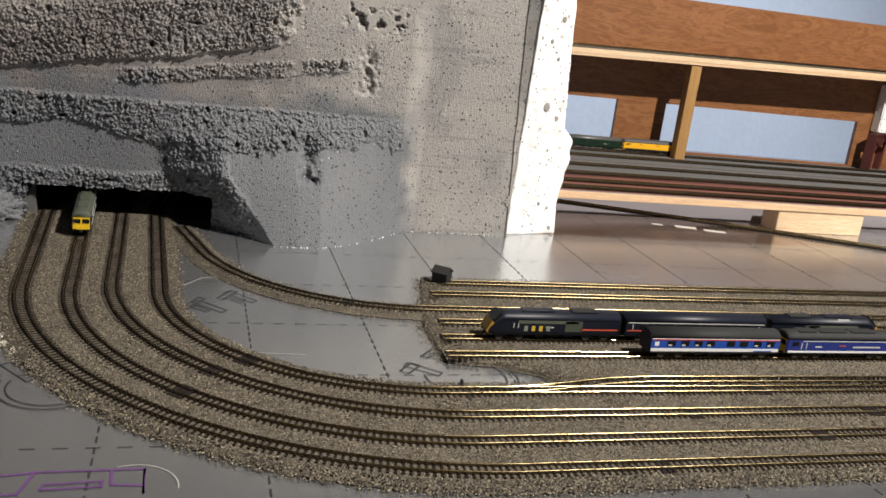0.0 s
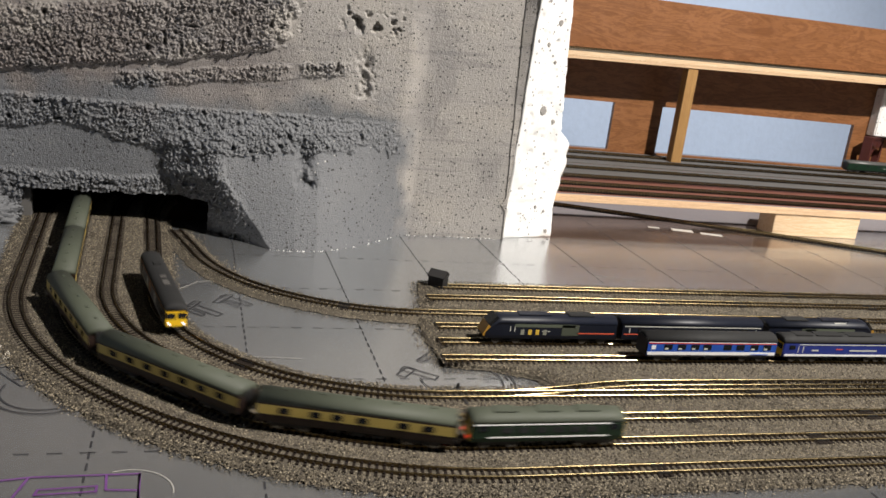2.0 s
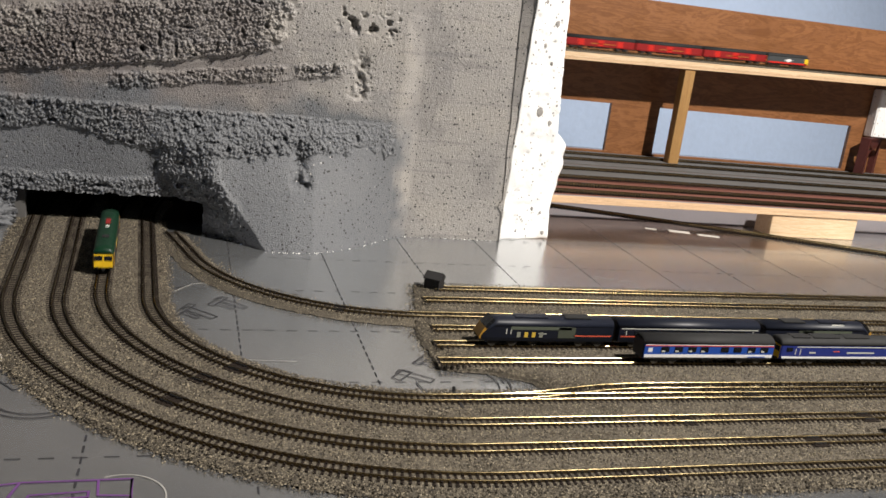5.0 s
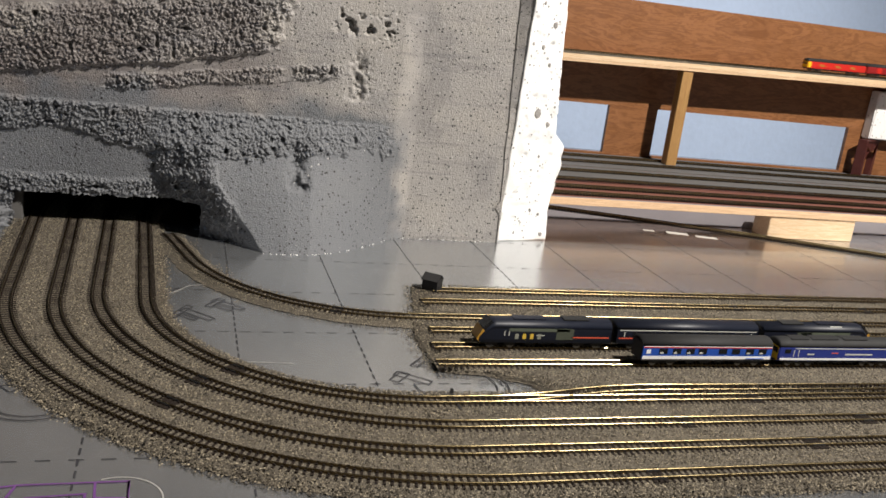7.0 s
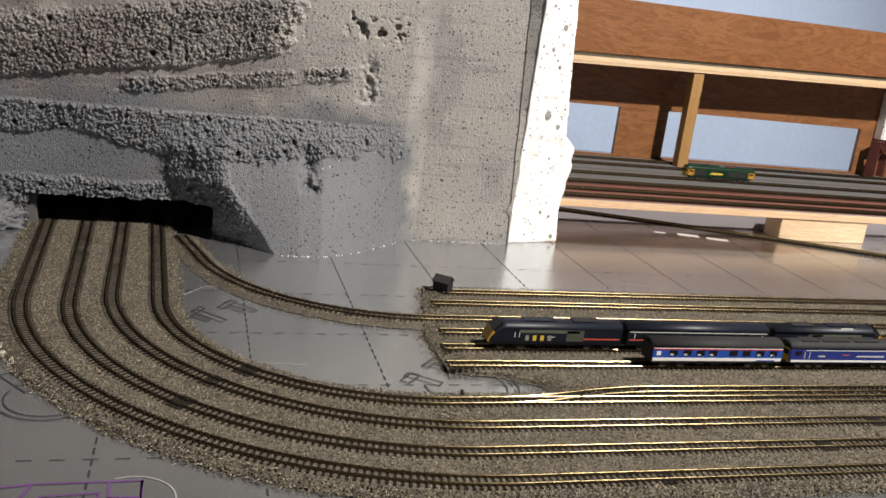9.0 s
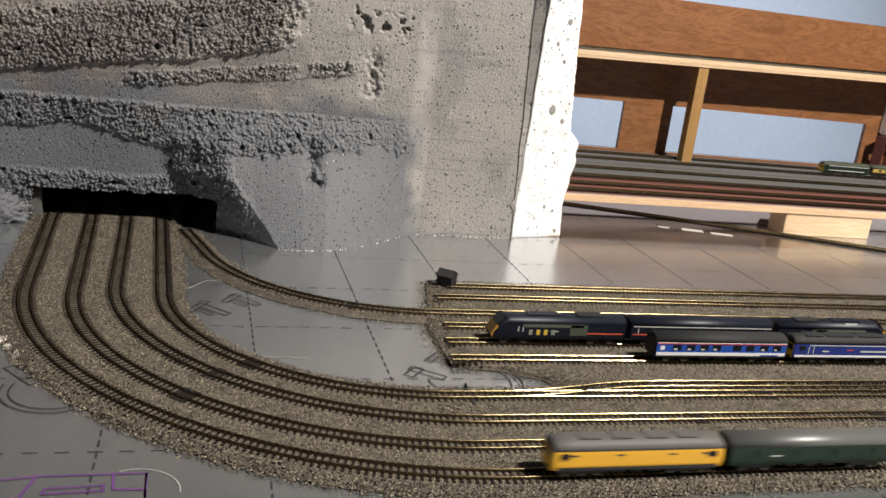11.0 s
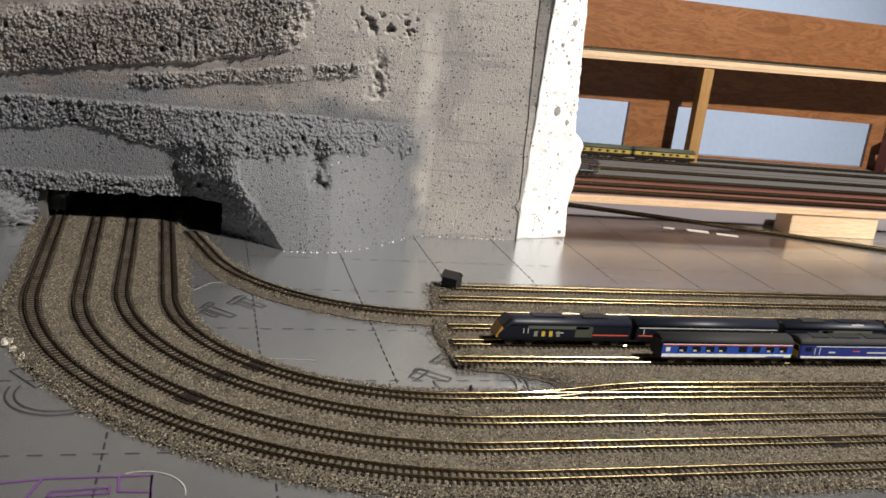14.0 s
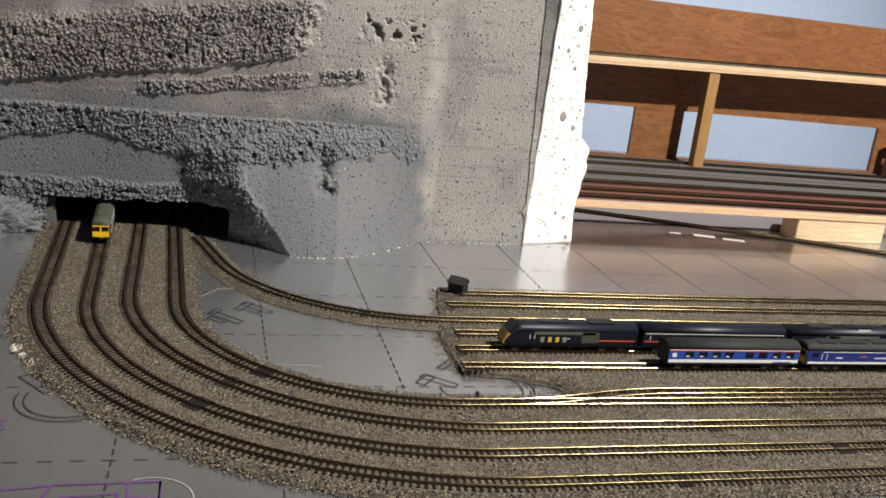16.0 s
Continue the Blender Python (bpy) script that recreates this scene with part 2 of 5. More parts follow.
ENG_YELLOW = paint("engineers_yellow", (0.80, 0.42, 0.02))
ORANGE = paint("orange", (0.38, 0.15, 0.03))
GREY = paint("mid_grey", (0.055, 0.060, 0.062))
WHITE = paint("white", (0.78, 0.77, 0.75))
RED = paint("red", (0.50, 0.022, 0.015))
DARK_RED = paint("dark_red", (0.24, 0.015, 0.015))
NAVY = paint("navy", (0.006, 0.008, 0.016), 0.48)
BLUE = paint("royal_blue", (0.020, 0.075, 0.36), 0.35)
DARK_BLUE = paint("deep_blue", (0.022, 0.035, 0.19), 0.35)
VERMILION = paint("vermilion", (0.60, 0.10, 0.05))
AMBER = paint("dull_amber", (0.40, 0.21, 0.03))
GOLD = paint("gold_print", (0.62, 0.42, 0.06))
PALE = paint("pale_lining", (0.52, 0.52, 0.47))
GLASS = mat("dark_window", (0.012, 0.013, 0.015), 0.12, var=0.2, scale=400)
STEEL = mat("wheel_steel", (0.25, 0.24, 0.22), 0.35, 1.0, var=0.2, scale=400)
LIGHT_ON = bpy.data.materials.new("headlight_on")
LIGHT_ON.use_nodes = True
LIGHT_ON.node_tree.nodes["Principled BSDF"].inputs["Emission Color"].default_value = (0.8, 0.85, 1.0, 1)
LIGHT_ON.node_tree.nodes["Principled BSDF"].inputs["Emission Strength"].default_value = 1.5
TAIL_ON = bpy.data.materials.new("tail_light_on")
TAIL_ON.use_nodes = True
TAIL_ON.node_tree.nodes["Principled BSDF"].inputs["Base Color"].default_value = (0.5, 0.02, 0.02, 1)
TAIL_ON.node_tree.nodes["Principled BSDF"].inputs["Emission Color"].default_value = (1.0, 0.08, 0.04, 1)
TAIL_ON.node_tree.nodes["Principled BSDF"].inputs["Emission Strength"].default_value = 1.2


# ---- mesh helpers ----
def to_mesh(name, bm, material, smooth=False):
    me = bpy.data.meshes.new(name)
    bmesh.ops.recalc_face_normals(bm, faces=bm.faces)
    if smooth:
        for f in bm.faces:
            f.smooth = True
    bm.to_mesh(me)
    bm.free()
    me.materials.append(material)
    return me


def part(name, bm, material, parent=None, label="", smooth=False):
    ob = new(name, to_mesh(name, bm, material, smooth))
    if parent:
        ob.parent = parent
    if label:
        ob["label"] = label
    return ob


def empty(name, m=None):
    ob = new(name)
    ob.empty_display_size = 0.01
    if m is not None:
        ob.matrix_basis = m
    return ob


def box(x0, x1, y0, y1, z0, z1, bm=None, bevel=0.0):
    own = bmesh.new()
    v = [own.verts.new((x, y, z)) for x in (x0, x1) for y in (y0, y1) for z in (z0, z1)]
    for f in ((0, 1, 3, 2), (4, 6, 7, 5), (0, 4, 5, 1), (2, 3, 7, 6), (0, 2, 6, 4), (1, 5, 7, 3)):
        own.faces.new([v[i] for i in f])
    if bevel:
        bmesh.ops.bevel(own, geom=own.edges[:], offset=bevel, segments=2, affect="EDGES")
    return own if bm is None else merge(bm, own)


def merge(bm, other):
    idx = {}
    for v in other.verts:
        idx[v] = bm.verts.new(v.co)
    for f in other.faces:
        bm.faces.new([idx[v] for v in f.verts])
    other.free()
    return bm


def plate(name, x0, x1, y0, y1, z0, z1, material, label="", kind="structure", category="", bevel=0.0):
    return tagged(part(name, box(x0, x1, y0, y1, z0, z1, None, bevel), material), label, category, "", kind)


def loft(rings, cap=True):
    bm = bmesh.new()
    vs = [[bm.verts.new(p) for p in r] for r in rings]
    n = len(rings[0])
    for a, b in zip(vs, vs[1:]):
        for i in range(n):
            bm.faces.new((a[i], a[(i + 1) % n], b[(i + 1) % n], b[i]))
    if cap:
        bm.faces.new(vs[0][::-1])
        bm.faces.new(vs[-1])
    return bm


def sweep(points, profile, closed=False):
    """A profile of (across, up) carried along points of (x, y, z, heading)."""
    rings = []
    for x, y, z, h in points:
        nx, ny = -math.sin(h), math.cos(h)
        rings.append([(x + a * nx, y + a * ny, z + u) for a, u in profile])
    return loft(rings, cap=not closed)


# ---- lines of track ----
def run(x, y, h, segs, step=0.006):
    """Points (x, y, heading) along straights ("s", length) and curves ("c", radius, degrees; to the right)."""
    pts = [(x, y, h)]
    for seg in segs:
        length = seg[1] if seg[0] == "s" else abs(seg[1] * radians(seg[2]))
        n = max(1, round(length / step))
        for _ in range(n):
            d = length / n
            if seg[0] == "s":
                x, y = x + d * math.cos(h), y + d * math.sin(h)
            else:
                turn = -radians(seg[2]) / n
                x, y = x + d * math.cos(h + turn / 2), y + d * math.sin(h + turn / 2)
                h += turn
            pts.append((x, y, h))
    return pts


FAR = 1.09
SPREAD = Matrix.Translation((0, 0, 0.2846)) @ Matrix.Scale(FAR, 4) @ Matrix.Translation((0, 0, -0.2846))
DECK_Z = 0.042
LOW_Z = (SPREAD @ Vector((0, 0, DECK_Z))).z
RIGHT_X = 1.47
RAIL_TOP = 0.0065
# centre x, straight's y, radius, turn in degrees, y on the far deck
LOOPS = [(0.2069, 0.4532, 0.3435, 86.8, 1.5663), (0.1951, 0.4891, 0.2928, 87.1, 1.5042), (0.2036, 0.5248, 0.2688, 87.9, 1.4061), (0.1861, 0.5624, 0.2113, 87.1, 1.3298)]


class Loop:
    """A closed line, from the near straight to the left, through the tunnel, along the far deck and back."""

    def __init__(self, cx, y0, r, turn, deck_y):
        th = radians(turn)
        ex, ey = cx - r * math.sin(th), y0 + r - r * math.cos(th)
        up = (1.012 - ey) / math.sin(th)
        ux, uy = ex - up * math.cos(th), ey + up * math.sin(th)
        r2 = (deck_y - uy) / (1 + math.cos(th))
        dx = ux + r2 * math.sin(th)
        self.r, self.th = r, th
        segs = [("c", r, turn), ("s", up), ("c", r2, 180 - turn), ("s", RIGHT_X - dx), ("c", (deck_y - y0) / 2, 180), ("s", RIGHT_X - cx)]
        flat = run(cx, y0, math.pi, segs, 0.004)
        s, out = 0.0, []
        climb0, climb1 = r * th + up, r * th + up + r2 * (math.pi - th) + max(0.0, 0.48 - dx)
        fall0 = r * th + up + r2 * (math.pi - th) + RIGHT_X - dx
        fall1 = fall0 + math.pi * (deck_y - y0) / 2
        self.deck0, self.deck_x0 = r * th + up + r2 * (math.pi - th), dx
        last = flat[0]
        for x, y, h in flat:
            s += math.hypot(x - last[0], y - last[1])
            last = (x, y)
            if s <= climb0 or s >= fall1:
                z = 0.0
            elif s < climb1:
                z = LOW_Z * (s - climb0) / (climb1 - climb0)
            elif s <= fall0:
                z = LOW_Z
            else:
                z = LOW_Z * (fall1 - s) / (fall1 - fall0)
            out.append((s, x, y, z, h))
        self.table = np.array(out)
        self.length = s
        self.climb0, self.climb1, self.fall0, self.fall1 = climb0, climb1, fall0, fall1

    def at(self, s):
        s = s % self.length
        return [float(np.interp(s, self.table[:, 0], self.table[:, i])) for i in (1, 2, 3, 4)]

    def deck_s(self, x):
        return self.deck0 + x * FAR - self.deck_x0

    def span(self, s0, s1, step=0.005):
        n = max(2, round((s1 - s0) / step))
        return [self.at(s0 + (s1 - s0) * i / n) for i in range(n + 1)]


loops = [Loop(*a) for a in LOOPS]


# ---- room ----
plate("wall_north", -2.0, 3.4, 2.30, 2.40, -0.9, 1.98, BLUEWALL, "pale blue painted wall behind the layout")
plate("wall_south", -2.0, 3.4, -2.1, -2.0, -0.9, 1.98, BLUEWALL, "pale blue painted wall of the room")
plate("wall_west", -2.1, -2.0, -2.1, 2.40, -0.9, 1.98, BLUEWALL, "pale blue painted wall of the room")
plate("wall_east", 3.4, 3.5, -2.1, 2.40, -0.9, 1.98, BLUEWALL, "pale blue painted wall of the room")
plate("ceiling", -2.1, 3.5, -2.1, 2.40, 1.98, 2.03, CEIL, "unseen ceiling, kept dark to dim the foil's reflections")
# unseen slope, added so that the near foil mirrors less of the bright wall
slope = loft([[(x, 2.32, 0.72), (x, 0.90, 1.978), (x, 0.90, 2.02), (x, 2.32, 0.78)] for x in (-2.0, 3.4)])
tagged(part("reflection_dimming_slope", slope, CEIL), "unseen dark slope added to dim the foil's reflections", "", "", "structure")
plate("floor", -2.1, 3.5, -2.1, 2.40, -0.95, -0.9, CARPET, "brown carpeted floor")

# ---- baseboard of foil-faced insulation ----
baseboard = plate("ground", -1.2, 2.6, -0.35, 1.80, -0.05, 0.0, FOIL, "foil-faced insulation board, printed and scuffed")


def strip(points, width, z=0.0004, bm=None):
    """A flat ribbon of ink through points."""
    bm = bm or bmesh.new()
    closed = points[0] == points[-1] and len(points) > 3
    pts = points[:-1] if closed else points
    n, pairs = len(pts), []
    for i, (x, y) in enumerate(pts):
        a = pts[i - 1] if closed or i else pts[i]
        b = pts[(i + 1) % n] if closed or i < n - 1 else pts[i]
        u, v = Vector((x - a[0], y - a[1])), Vector((b[0] - x, b[1] - y))
        u, v = (u if u.length > 1e-9 else v).normalized(), (v if v.length > 1e-9 else u).normalized()
        m = Vector((-(u + v).y, (u + v).x))
        m = m.normalized() if m.length > 0.2 else Vector((-u.y, u.x))
        k = width / 2 / max(0.35, m.dot(Vector((-u.y, u.x))))
        pairs.append((bm.verts.new((x + m.x * k, y + m.y * k, z)), bm.verts.new((x - m.x * k, y - m.y * k, z))))
    for p, q in zip(pairs, pairs[1:] + (pairs[:1] if closed else [])):
        bm.faces.new((p[0], p[1], q[1], q[0]))
    return bm


def dashes(x0, y0, x1, y1, dash, gap, width, bm):
    length = math.hypot(x1 - x0, y1 - y0)
    ux, uy = (x1 - x0) / length, (y1 - y0) / length
    s = 0.0
    while s < length:
        e = min(length, s + dash)
        strip([(x0 + ux * s, y0 + uy * s), (x0 + ux * e, y0 + uy * e)], width, 0.0004, bm)
        s += dash + gap


grid = bmesh.new()
for k in range(-9, 22):
    x = 0.0485 + 0.0992 * k
    dashes(x, -0.3, x, 1.55, 0.0075, 0.0055, 0.0013, grid)
for k in range(-7, 12):
    y = 0.5 + 0.1007 * k
    dashes(-1.1, y, 2.5, y, 0.0085, 0.0095, 0.0009, grid)
tagged(part("printed_grid", grid, PRINT), "black dashed hundred-millimetre grid printed on foil", "print", "", "stuff")


def arc(cx, cy, r, a0, a1, n=18):
    return [(cx + r * math.cos(radians(a0 + (a1 - a0) * i / n)), cy + r * math.sin(radians(a0 + (a1 - a0) * i / n))) for i in range(n + 1)]


def outline(shapes, name, label, material=PRINT, width=0.0011):
    root = empty(name)
    for i, s in enumerate(shapes):
        part("line", strip(s, width, 0.0005 + 0.00006 * i), material, root)
    return tagged(root, label, "print")


def bar_shape(cx, cy, ang, w, h):
    c, s = math.cos(radians(ang)), math.sin(radians(ang))
    p = [(-w, -h), (w, -h), (w, h), (-w, h), (-w, -h)]
    return [(cx + a / 2 * c - b / 2 * s, cy + a / 2 * s + b / 2 * c) for a, b in p]


# outlined emblems printed on the foil, drawn as plain shapes
outline([bar_shape(0.178, 0.611, -38, 0.030, 0.0075), bar_shape(0.168, 0.613, 50, 0.019, 0.0075), bar_shape(0.196, 0.633, -38, 0.024, 0.0065), bar_shape(0.190, 0.640, 48, 0.018, 0.006), bar_shape(0.205, 0.628, -38, 0.014, 0.006),
         arc(0.207, 0.5985, 0.0305, 175, 232), arc(0.207, 0.5985, 0.0345, -32, 25), arc(0.207, 0.5985, 0.0440, -25, 18)], "printed_emblem", "outlined block emblem in black ink on foil")
outline([bar_shape(0.018, 0.739, -44, 0.033, 0.0075), bar_shape(0.005, 0.746, 62, 0.030, 0.006), bar_shape(0.010, 0.733, -44, 0.018, 0.005), bar_shape(0.045, 0.764, -44, 0.033, 0.0065), bar_shape(0.034, 0.768, 58, 0.024, 0.006), bar_shape(0.040, 0.756, -44, 0.018, 0.005),
         arc(0.033, 0.767, 0.0480, 128, 186), arc(0.033, 0.767, 0.0540, 150, 182)], "printed_emblem", "outlined block emblem in black ink on foil")
outline([bar_shape(-0.110, 0.606, -52, 0.034, 0.0080), bar_shape(-0.106, 0.622, -52, 0.020, 0.007), arc(-0.086, 0.583, 0.0280, 160, 300), arc(-0.086, 0.583, 0.0335, 165, 305)], "printed_emblem", "outlined block emblem in black ink on foil")
outline([[(-0.12, 0.468), (-0.087, 0.4725), (-0.079, 0.474), (-0.021, 0.4745), (-0.0205, 0.449), (-0.021, 0.4745)], [(-0.039, 0.4745), (-0.038, 0.4585), (-0.0215, 0.457)], [(-0.0795, 0.474), (-0.085, 0.452), (-0.12, 0.450)], [(-0.073, 0.4605), (-0.043, 0.4625), (-0.043, 0.4570), (-0.074, 0.4555), (-0.073, 0.4605)]], "marker_sketch", "purple felt-pen sketch on foil", PURPLE, 0.0014)
outline([[(-0.12, 0.545), (-0.121, 0.553), (-0.118, 0.553)], [(-0.118, 0.535), (-0.122, 0.539), (-0.117, 0.541)]], "marker_sketch", "purple felt-pen marks on foil", PURPLE, 0.0012)
outline([arc(-0.026, 0.455, 0.024, -5, 115)], "scuff_mark", "pale curved scuff on foil", PEN, 0.0009)
outline([[(0.054, 0.640), (0.09, 0.637)], [(0.391, 0.440), (0.408, 0.434)], [(0.428, 0.438), (0.447, 0.432)]], "scuff_mark", "pale straight scratches on foil", PEN, 0.0008)
outline([[(0.446, 0.872), (0.470, 0.866)], [(0.475, 0.862), (0.497, 0.855)], [(-0.004, 0.79), (0.012, 0.812), (0.03, 0.817)]], "scuff_mark", "pale streaks on foil", PEN, 0.0011)
for gx, gy, gr in ((-0.134, 0.668, 0.010), (-0.119, 0.641, 0.009), (-0.109, 0.626, 0.008), (-0.128, 0.655, 0.007), (-0.098, 0.612, 0.006)):
    gb = bmesh.new()
    bmesh.ops.create_icosphere(gb, subdivisions=3, radius=1.0)
    for v in gb.verts:
        k = 1 + 0.35 * noise.noise(v.co * 1.8 + Vector((gx * 90, 0, 0)))
        v.co = Vector((gx + v.co.x * gr * 0.55 * k, gy + v.co.y * gr * k, max(0.0004, v.co.z * 0.0016 * k)))
    tagged(part("glue_smear", gb, GLUE, None, "", True), "pale dried glue smear along the ballast edge", "glue", "glue smears")



# ---- ballast ----
def ballast_sheet(name, rows, label, ragged=False):
    """A gritty bed from rows of points, with ragged edges that run down to the board."""
    bm = bmesh.new()
    grid_v = []
    for j, row in enumerate(rows):
        line = []
        for i, (x, y) in enumerate(row):
            edge = min(j, len(rows) - 1 - j, i)
            run_in = min(1.0, abs(x - row[0][0]) / 0.020 if ragged else 1.0, (0.0, 0.35, 0.7, 1.0)[min(3, min(j, len(rows) - 1 - j))])
            up = 0.0006 + 0.0037 * run_in
            n = noise.noise(Vector((x * 60, y * 60, 7.1))) * 0.0005
            jx, jy = (noise.noise(Vector((x * 170, y * 170, 3.0))) * 0.003, noise.noise(Vector((x * 170, y * 170, 9.0))) * 0.003) if edge == 0 else (0, 0)
            line.append(bm.verts.new((x + jx, y + jy, max(0.0006, up + (n if edge else 0)))))
        grid_v.append(line)
    for a, b in zip(grid_v, grid_v[1:]):
        for i in range(len(a) - 1):
            bm.faces.new((a[i], a[i + 1], b[i + 1], b[i]))
    return tagged(part(name, bm, BALLAST, None, "", True), label, "ballast", "", "stuff")


def offset_line(loop, off, s0, s1, n):
    out = []
    for i in range(n + 1):
        x, y, z, h = loop.at(s0 + (s1 - s0) * i / n)
        out.append((x - math.sin(h) * off, y + math.cos(h) * off))
    return out


N_ALONG = 420
outer = offset_line(loops[0], 0.0205, -1.15, loops[0].climb0 + 0.12, N_ALONG)
inner = offset_line(loops[3], -0.0165, -1.15, loops[3].climb0 + 0.10, N_ALONG)
rows = []
for j in range(33):
    k = j / 32
    k = k * 1.0
    rows.append([(a[0] * (1 - k) + b[0] * k, a[1] * (1 - k) + b[1] * k) for a, b in zip(outer, inner)])
ballast_sheet("ballast_loop", rows, "grey-brown granite ballast under the four loop lines")


def yard_left(y):
    """The ragged end of the yard's ballast."""
    if y < 0.600:
        return 0.268 + (0.600 - y) * 0.6
    if y < 0.614:
        return 0.268 - (y - 0.600) * 2.0
    if y < 0.620:
        return 0.240 - (y - 0.614) * 6.6
    return 0.2 + max(0.0, y - 0.70) * 0.22


rows = []
for j in range(47):
    y = 0.574 + (0.827 - 0.574) * j / 46
    x0 = yard_left(y) + noise.noise(Vector((y * 90, 2.2, 0))) * 0.006
    rows.append([(x0 + (1.36 - x0) * (i / 300) ** 1.25, y + 0.010 * (i / 300) * (j / 46)) for i in range(301)])
ballast_sheet("ballast_yard", rows, "grey-brown granite ballast under the yard sidings", True)
BRANCH = run(1.35, 0.7307, math.pi, [("s", 1.35 - 0.2116), ("c", 0.2061, 74.5), ("s", 0.09)], 0.005)
rows = []
branch_bed = [p for p in BRANCH if p[0] < 0.235]
for j in range(13):
    off = 0.0165 - 0.033 * j / 12
    rows.append([(x - math.sin(h) * off * 1.02, y + math.cos(h) * off * 1.02) for x, y, h in branch_bed])
ballast_sheet("ballast_branch", rows, "grey-brown granite ballast under the curved branch line")

# loose grit over and along the beds
rng = random.Random(5)
bm_v, bm_f = [], []


def pebble(x, y, z, r):
    o = len(bm_v)
    a = rng.random() * 6.28
    c, s = math.cos(a), math.sin(a)
    for px, py, pz in ((1, 0, 0), (-1, 0.1, 0), (0.1, 0.8, 0), (0, -0.9, 0.1), (0, 0, 0.75), (0.1, 0, -0.6)):
        k = r * rng.uniform(0.7, 1.2)
        bm_v.append((x + (px * c - py * s) * k, y + (px * s + py * c) * k, z + pz * k))
    for f in ((0, 2, 4), (2, 1, 4), (1, 3, 4), (3, 0, 4), (2, 0, 5), (1, 2, 5), (3, 1, 5), (0, 3, 5)):
        bm_f.append(tuple(o + i for i in f))


def bed_point():
    k, i, f = rng.random(), rng.randrange(140, N_ALONG), rng.random()
    a, b, c, d = outer[i], inner[i], outer[i - 1], inner[i - 1]
    return [(p * (1 - k) + q * k) * f + (u * (1 - k) + v * k) * (1 - f) for p, q, u, v in zip(a, b, c, d)]


lined = set()
CELL = 0.002
centre_lines = [[(p[0], p[1], p[3]) for p in lp.span(-1.15, lp.climb0 + 0.12, 0.0015)] for lp in loops]
centre_lines += [[(x, y, h) for x, y, h in BRANCH]]
for x0, y0, y1 in ((0.243, 0.8045, 0.815), (0.2245, 0.7715, 0.779), (0.2145, 0.6985, 0.701), (0.2075, 0.6635, 0.664), (0.2020, 0.6285, 0.6265)):
    centre_lines.append([(x0 + (1.35 - x0) * i / 800, y0 + (y1 - y0) * i / 800, 0.0) for i in range(801)])
for line in centre_lines:
    for x, y, h in line:
        for k in range(-5, 6):
            off = k * 0.0018
            lined.add((int((x - math.sin(h) * off) // CELL), int((y + math.cos(h) * off) // CELL)))


def grain(x, y):
    """Ballast lies low between the sleepers and heaped beside them."""
    if (int(x // CELL), int(y // CELL)) in lined:
        pebble(x, y, 0.00440 + rng.uniform(-0.0002, 0.0001), rng.uniform(0.00028, 0.00048))
    else:
        pebble(x, y, 0.0043 + rng.uniform(-0.0004, 0.0006), rng.uniform(0.00045, 0.00105))


for _ in range(86000):
    x, y = bed_point()
    grain(x, y)
for _ in range(46000):
    y = rng.uniform(0.576, 0.824)
    x0 = yard_left(y)
    grain(x0 + rng.random() ** 1.3 * 0.75, y)
for edge_line, sgn in ((outer, 1), (inner, -1)):
    for _ in range(7500):
        i = rng.randrange(130, N_ALONG - 20)
        x, y = edge_line[i]
        pebble(x + rng.gauss(0, 0.0028), y + rng.gauss(0, 0.0028), 0.0008 + rng.random() * 0.001, rng.uniform(0.00045, 0.0011))
for x, y, h in branch_bed:
    for _ in range(60):
        off = rng.gauss(0, 0.010)
        px, py = x - math.sin(h) * off + rng.gauss(0, 0.002), y + math.cos(h) * off
        if abs(off) < 0.0145:
            grain(px, py)
        else:
            pebble(px, py, 0.0008, rng.uniform(0.0004, 0.0009))
for _ in range(900):
    y = rng.uniform(0.60, 0.83)
    pebble(yard_left(y) + rng.gauss(-0.002, 0.004), y, 0.0008, rng.uniform(0.0004, 0.0009))
me = bpy.data.meshes.new("grit")
me.from_pydata(bm_v, [], bm_f)
me.materials.append(GRIT)
tagged(new("grit", me), "loose granite ballast grit", "gravel", "", "stuff")

# ---- track ----
RAIL_PROFILE = [(-0.0007, -0.0003), (0.0007, -0.0003), (0.00042, 0.0007), (0.00042, 0.0021), (-0.00042, 0.0021), (-0.00042, 0.0007)]
HEAD_PROFILE = [(-0.00043, 0.0), (0.00043, 0.0), (0.00043, 0.0003), (0.00022, 0.00050), (-0.00022, 0.00050), (-0.00043, 0.0003)]
sleeper_bm = box(-0.00088, 0.00088, -0.0088, 0.0088, -0.0010, 0.00135)
for sy in (-0.0045, 0.0045):
    for dy in (-0.0011, 0.0011):
        box(-0.0007, 0.0007, sy + dy - 0.0006, sy + dy + 0.0006, 0.00135, 0.0022, sleeper_bm)
SLEEPER_MESH = to_mesh("sleeper", sleeper_bm, SLEEPER)
SLEEPER_CO = [v.co.copy() for v in SLEEPER_MESH.vertices]
SLEEPER_FACES = [tuple(p.vertices) for p in SLEEPER_MESH.polygons]


